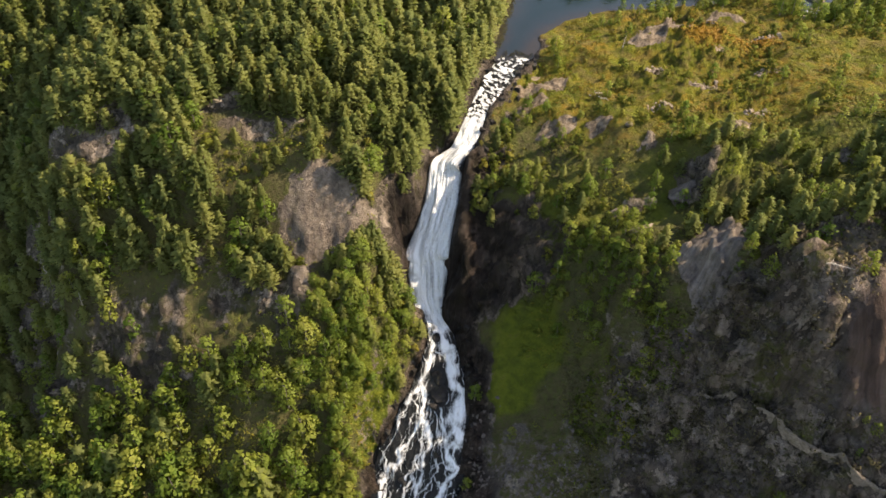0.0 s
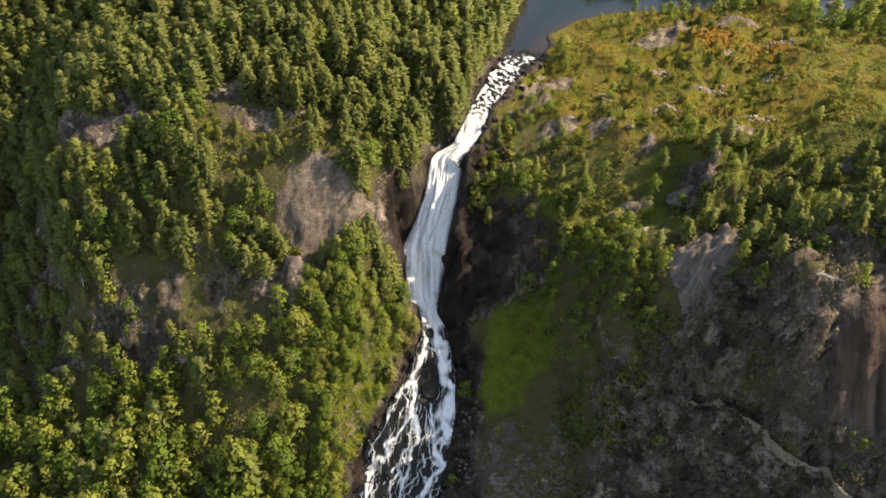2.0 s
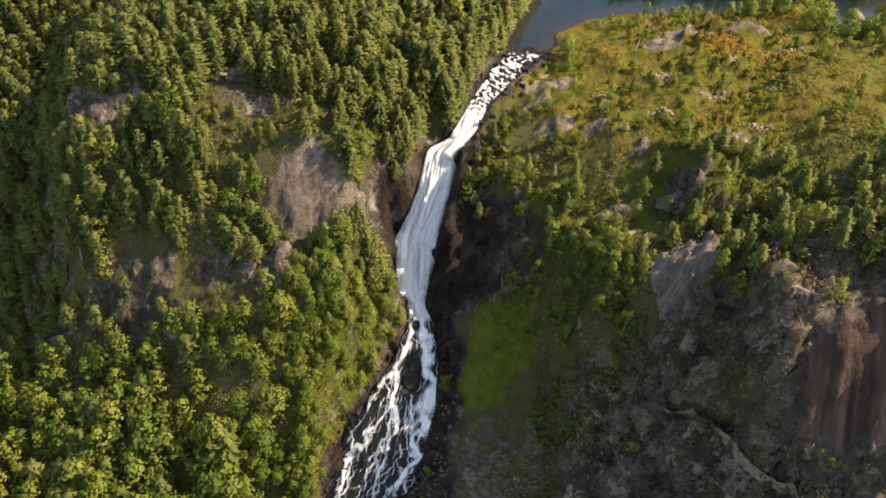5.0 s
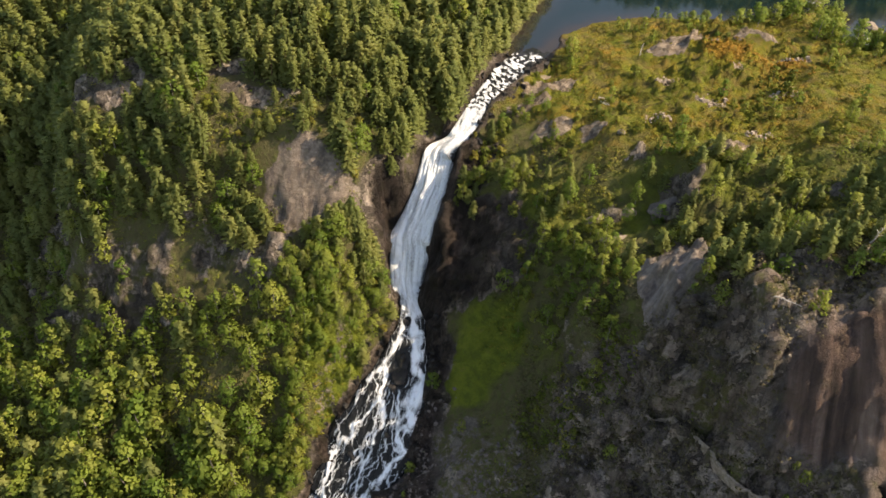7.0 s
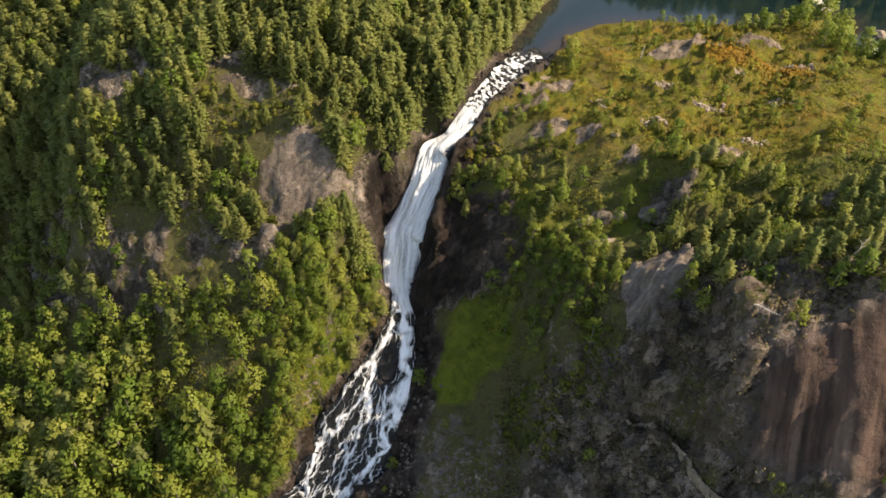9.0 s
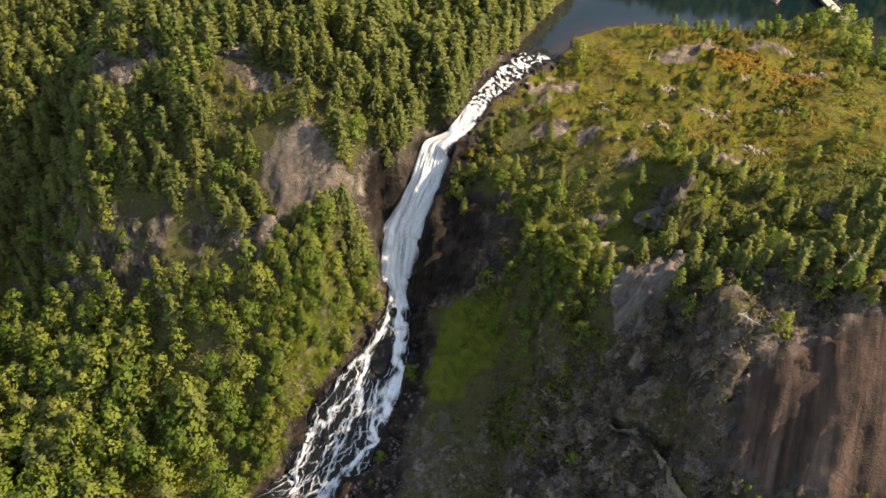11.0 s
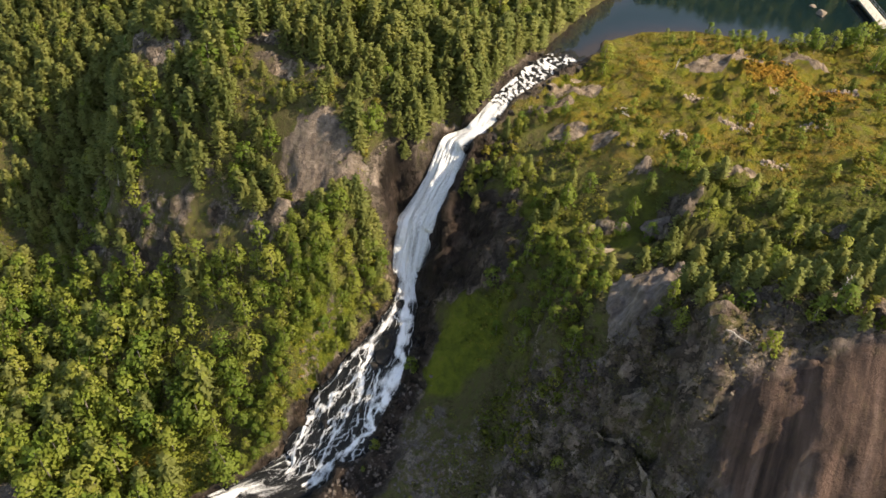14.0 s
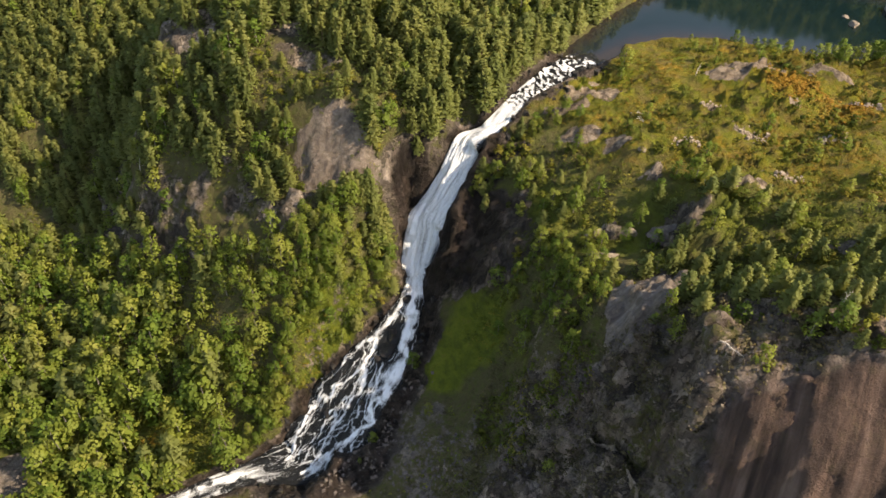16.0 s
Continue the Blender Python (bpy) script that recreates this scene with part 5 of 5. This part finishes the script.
# ---- boulders and slabs ----
def boulder(name, label, at, size, turn, mat, seed, group="", flat=0.35, tilt=(0, 0), detail=3):
    """A block split along planes, with worn edges and cracks, sunk a little into the ground."""
    rng = np.random.default_rng(seed)
    bm = bmesh.new()
    bmesh.ops.create_icosphere(bm, subdivisions=detail + 1, radius=1.0)
    co = np.array([v.co for v in bm.verts])
    for k in range(11):
        d = rng.normal(size=3)
        d /= np.linalg.norm(d)
        over = np.maximum(co @ d - rng.uniform(0.42, 0.8), 0)
        co -= over[:, None] * d * 0.93
    n = fbm(co[:, 0] * 1.6 + seed * 3.1, co[:, 1] * 1.6, co[:, 2] * 1.6, 3, seed) * 0.2 + ridged(co[:, 0] * 3, co[:, 1] * 3 + seed, co[:, 2] * 3, 3, seed + 5) * 0.08
    co = co * (1.2 + n)[:, None]
    co[:, 2] = np.maximum(co[:, 2], -flat)
    for v, p in zip(bm.verts, co * np.array(size)):
        v.co = p
    ob = part(name, bm, mat)
    x, y = at[:2]
    z = float(height(x, y)[0]) if len(at) < 3 else at[2]
    ob.matrix_world = pose(x, y, z, tilt[0], tilt[1], turn)
    return tagged(ob, label, "boulder", group)


boulder("boulder", "small pale boulder lying in green heath", (30.5, 105.5), (0.7, 0.6, 0.5), 10, ROCK, 5)
boulder("boulder", "angular grey rock among birches", (28.6, 93.4), (1.7, 0.9, 1.2), 30, ROCK, 6)
boulder("boulder", "angular grey rock among birches", (32.8, 94.0), (1.4, 0.8, 1.0), 12, ROCK, 7)
boulder("boulder", "broken brown rock ledge among bushes", (31.2, 88.8), (2.3, 1.0, 0.8), 22, ROCK, 12)
boulder("boulder", "dark cracked rock buttress among the trees", (39.3, 94.2), (3.2, 2.4, 2.4), 30, SCREE, 11)

# dark stones in and beside the rapids
rng = np.random.default_rng(55)
for k, (bx, by, bs) in enumerate([(-1.5, 86.6, 1.0), (-0.9, 80.6, 1.5), (-0.6, 78.2, 1.8), (-1.6, 76.2, 1.2), (-4.6, 71.5, 0.9), (-1.0, 69.0, 1.0), (-6.8, 66.0, 0.9),
                                (-2.4, 65.2, 1.1), (0.6, 63.6, 0.9), (-9.4, 60.2, 1.0), (-5.4, 59.6, 0.9), (-13.2, 51.5, 1.3), (-16.0, 49.6, 1.0), (8.0, 127.0, 0.8),
                                (13.8, 126.0, 1.0), (9.6, 121.6, 0.9), (5.0, 124.6, 0.7), (12.0, 123.4, 0.8), (-0.6, 110.6, 0.6), (-6.0, 84.6, 1.1), (-8.4, 78.2, 1.0)]):
    z = float(to_river(np.array([bx]), np.array([by]))[1][0]) - 0.3
    boulder("river_boulder", "dark wet boulder standing in the white rapids", (bx, by, z), (bs, bs * rng.uniform(0.7, 1.1), bs * 0.7), rng.uniform(0, 360), WETROCK, 60 + k, "boulders in the rapids", 0.5, detail=2)


# ---- dead wood ----
def tube_into(bm, points, radii, sides=6):
    rings = []
    for i, (p, r) in enumerate(zip(points, radii)):
        p = Vector(p)
        d = (Vector(points[min(i + 1, len(points) - 1)]) - Vector(points[max(i - 1, 0)])).normalized()
        a = d.orthogonal().normalized()
        b = d.cross(a)
        rings.append([bm.verts.new(p + r * (math.cos(t) * a + math.sin(t) * b)) for t in (2 * math.pi * k / sides for k in range(sides))])
    for u, v in zip(rings, rings[1:]):
        for k in range(sides):
            bm.faces.new((u[k], u[(k + 1) % sides], v[(k + 1) % sides], v[k]))
    bm.faces.new(rings[0][::-1])
    bm.faces.new(rings[-1])


def dead_tree(name, label, at, length, turn, lean, seed):
    """A bleached trunk with broken limbs; lean 90 lies on the ground."""
    rng = np.random.default_rng(seed)
    x, y = at
    z = float(height(x, y)[0])
    ob = tagged(new(name, None), label, "dead tree", "bleached dead wood")
    bm = bmesh.new()
    w = rng.normal(size=(6, 2)) * 0.03 * length
    pts = [(w[i, 0], w[i, 1], length * i / 5) for i in range(6)]
    tube_into(bm, pts, [0.13 * (1.1 - i / 5.5) * length / 5 + 0.02 for i in range(6)])
    part("trunk", bm, DEAD, ob, "", True)
    for k in range(7):
        f = 0.3 + 0.09 * k
        a = k * 2.4 + rng.uniform(0, 1)
        l = length * 0.22 * (1.2 - f) * rng.uniform(0.7, 1.3)
        c = Vector((0, 0, f * length))
        bm = bmesh.new()
        tube_into(bm, [c, c + Vector((math.cos(a) * l * 0.6, math.sin(a) * l * 0.6, l * 0.3)), c + Vector((math.cos(a) * l, math.sin(a) * l, l * 0.35))], [0.04, 0.028, 0.01], 4)
        part("limb", bm, DEAD, ob)
    ob.matrix_world = pose(x, y, z + (0.25 if lean > 60 else -0.1), 0, 0, turn) @ pose(0, 0, 0, lean, 0, 0)
    return ob


dead_tree("fallen_tree", "bleached fallen trunk lying below the birches", (48.6, 69.4), 4.2, 60, 84, 1)
dead_tree("fallen_tree", "bleached fallen trunk with bare limbs in the heath", (25.4, 117.2), 3.4, 100, 86, 2)
dead_tree("fallen_tree", "bleached fallen trunk with bare limbs in the heath", (26.6, 116.6), 3.0, 40, 82, 3)
dead_tree("fallen_tree", "pale fallen trunk leaning down the wooded slope", (-23.0, 63.4), 4.0, 150, 62, 4)
dead_tree("dead_tree", "standing bleached dead pine on the wooded slope", (-74.6, 96.5), 6.5, 10, 6, 5)
dead_tree("dead_tree", "standing bleached dead pine on the wooded slope", (-62.6, 85.3), 5.0, 200, 10, 6)
dead_tree("dead_tree", "bare grey dead birch above the cliff", (59.7, 75.2), 3.2, 30, 12, 7)
dead_tree("dead_tree", "bare grey dead birch on the moor", (33.0, 130.0), 2.8, 60, 8, 8)


# ---- ledge across the shaded crag ----
def rock_ledge():
    """A worn shelf with a crumbled outer edge, standing a little out of the crag."""
    n = 150
    x = np.linspace(38.0, 57.5, n)
    y = np.interp(x, LEDGE[::2], LEDGE[1::2])
    for _ in range(6):
        y[1:-1] = (y[:-2] + y[1:-1] + y[2:]) / 3
    core = relief(x, y)[0]
    for _ in range(10):
        core[1:-1] = (core[:-2] + core[1:-1] + core[2:]) / 3
    core = core + np.array([0.1, -0.62, 0.66]) * 0.75
    core[:, 1] += 0.3 * fbm(x / 1.2, 3.0, 0, 3, 8)
    w = (0.05 + 0.26 * vnoise(x / 0.8, 1, 0, 4)) * soft(38.0, 40.0, x)
    bm = bmesh.new()
    rows = []
    for k in range(n):
        f = np.array([-1.0, -0.75, -0.2, 0.3, 0.8, 1.0])
        z = core[k, 2] + np.array([-1.6, -0.02, 0.1, 0.14, 0.06, -0.9]) + 0.28 * fbm(np.full(6, k * 0.3), f * 2, 0, 3, 6)
        rows.append([bm.verts.new((core[k, 0] + 0.4 * a * w[k], core[k, 1] + a * w[k], h)) for a, h in zip(f, z)])
    for a, b in zip(rows, rows[1:]):
        for k in range(5):
            bm.faces.new((a[k], b[k], b[k + 1], a[k + 1]))
    return tagged(part("rock_ledge", bm, LEDGE_ROCK), "narrow pale rock ledge running down across the crag", "ledge", kind="structure")


LEDGE_ROCK = stone_material("ledge_rock", (0.09, 0.074, 0.062), (0.33, 0.275, 0.228))
LEDGE = (37.2, 66.8, 40.5, 66.4, 42.4, 65.4, 44.5, 63.0, 45.6, 61.4, 48.1, 57.3, 50.9, 55.0, 53.0, 54.0, 55.3, 51.0, 57.5, 49.8)
rock_ledge()


# ---- footbridge and inlet at the pond's far end ----
def plain(name, pale, dark, rough=0.8, scale=4.0):
    m, n, b = material(name)
    n.links.new(ramp(n, noise_tex(n, scale, 6, 0.65), [(0.35, dark), (0.65, pale)]), b.inputs["Base Color"])
    b.inputs["Roughness"].default_value = rough
    return m


DECK = plain("weathered_planks", (0.62, 0.58, 0.53), (0.45, 0.41, 0.36))
STEEL = plain("dull_steel", (0.32, 0.32, 0.33), (0.2, 0.19, 0.19), 0.5)
CONCRETE = plain("bridge_concrete", (0.4, 0.38, 0.35), (0.26, 0.24, 0.22))


def box(bm, lo, hi):
    v = [bm.verts.new((x, y, z)) for z in (lo[2], hi[2]) for y in (lo[1], hi[1]) for x in (lo[0], hi[0])]
    for f in ((0, 2, 3, 1), (4, 5, 7, 6), (0, 1, 5, 4), (2, 6, 7, 3), (0, 4, 6, 2), (1, 3, 7, 5)):
        bm.faces.new([v[i] for i in f])


def footbridge(a, b, z, width):
    ob = tagged(new("footbridge", None), "pale plank footbridge with steel railings over the inlet", "bridge")
    long = (Vector(b) - Vector(a)).length
    half = width / 2
    plank = None
    for k in range(int(long / 0.28)):
        if plank is None:
            bm = bmesh.new()
            box(bm, (-half, 0, 0), (half, 0.26, 0.07))
            plank = part("plank", bm, DECK, ob)
            data = plank.data
        else:
            plank = new("plank", data)
            plank.parent = ob
        plank.location = (0, k * 0.28, 0.3)
    for sx in (-1, 1):
        bm = bmesh.new()
        box(bm, (sx * (half - 0.3) - 0.12, 0, -0.15), (sx * (half - 0.3) + 0.12, long, 0.296))
        part("beam", bm, STEEL, ob)
        for hz in (0.8, 1.3):
            bm = bmesh.new()
            tube_into(bm, [(sx * half, 0, hz), (sx * half, long, hz)], [0.035, 0.035])
            part("rail", bm, STEEL, ob)
        for k in range(int(long / 2) + 1):
            bm = bmesh.new()
            tube_into(bm, [(sx * half, k * 2.0 + 0.1, 0.1), (sx * half, k * 2.0 + 0.1, 1.33)], [0.04, 0.04])
            part("post", bm, STEEL, ob)
    for y0 in (-1.0, long - 0.4):
        bm = bmesh.new()
        box(bm, (-half - 0.2, y0, -3.0), (half + 0.2, y0 + 1.4, 0.28))
        bmesh.ops.bevel(bm, geom=bm.edges[:], offset=0.05, segments=1, affect="EDGES")
        part("abutment", bm, CONCRETE, ob)
    ang = math.degrees(math.atan2(-(b[0] - a[0]), b[1] - a[1]))
    ob.matrix_world = pose(a[0], a[1], z, 0, 0, ang)
    return ob


footbridge((70.0, 165.2), (63.7, 182.6), 32.0, 2.1)


def inlet_rapids():
    xs, ys = np.linspace(73.6, 79.6, 30), np.linspace(145.6, 151.5, 30)
    X, Y = (a.ravel() for a in np.meshgrid(xs, ys))
    Z = LEVEL + 0.1 + 0.35 * soft(147, 151, Y) + 0.12 * fbm(X, Y, 0, 3, 12)
    foam = 0.55 + 0.5 * fbm(X / 1.4, Y / 1.4, 0, 3, 13) - 0.9 * soft(2.6, 0.4, -to_pond(X, Y))
    me = mesh_arrays("inlet_rapids", np.stack([X, Y, Z], -1), grid_quads(30, 30), [RIVER_WATER], None, {"foam": foam, "flow": np.stack([X, Y, 0 * X], -1)}, True)
    return tagged(new("inlet_rapids", me), "short white rapids where a brook enters the pond", "water", kind="structure")


inlet_rapids()
for k, (bx, by, bs) in enumerate([(74.6, 149.5, 0.7), (78.4, 147.6, 0.6), (77.6, 151.6, 0.9), (80.4, 158.0, 1.6), (73.2, 155.0, 1.1), (57.0, 171.5, 1.0), (55.0, 174.6, 0.7)]):
    boulder("shore_boulder", "grey boulder in the shallow edge of the pond", (bx, by, LEVEL + 0.05), (bs * 1.3, bs, bs * 0.7), k * 50, ROCK, 120 + k, "boulders at the pond", 0.6, detail=2)
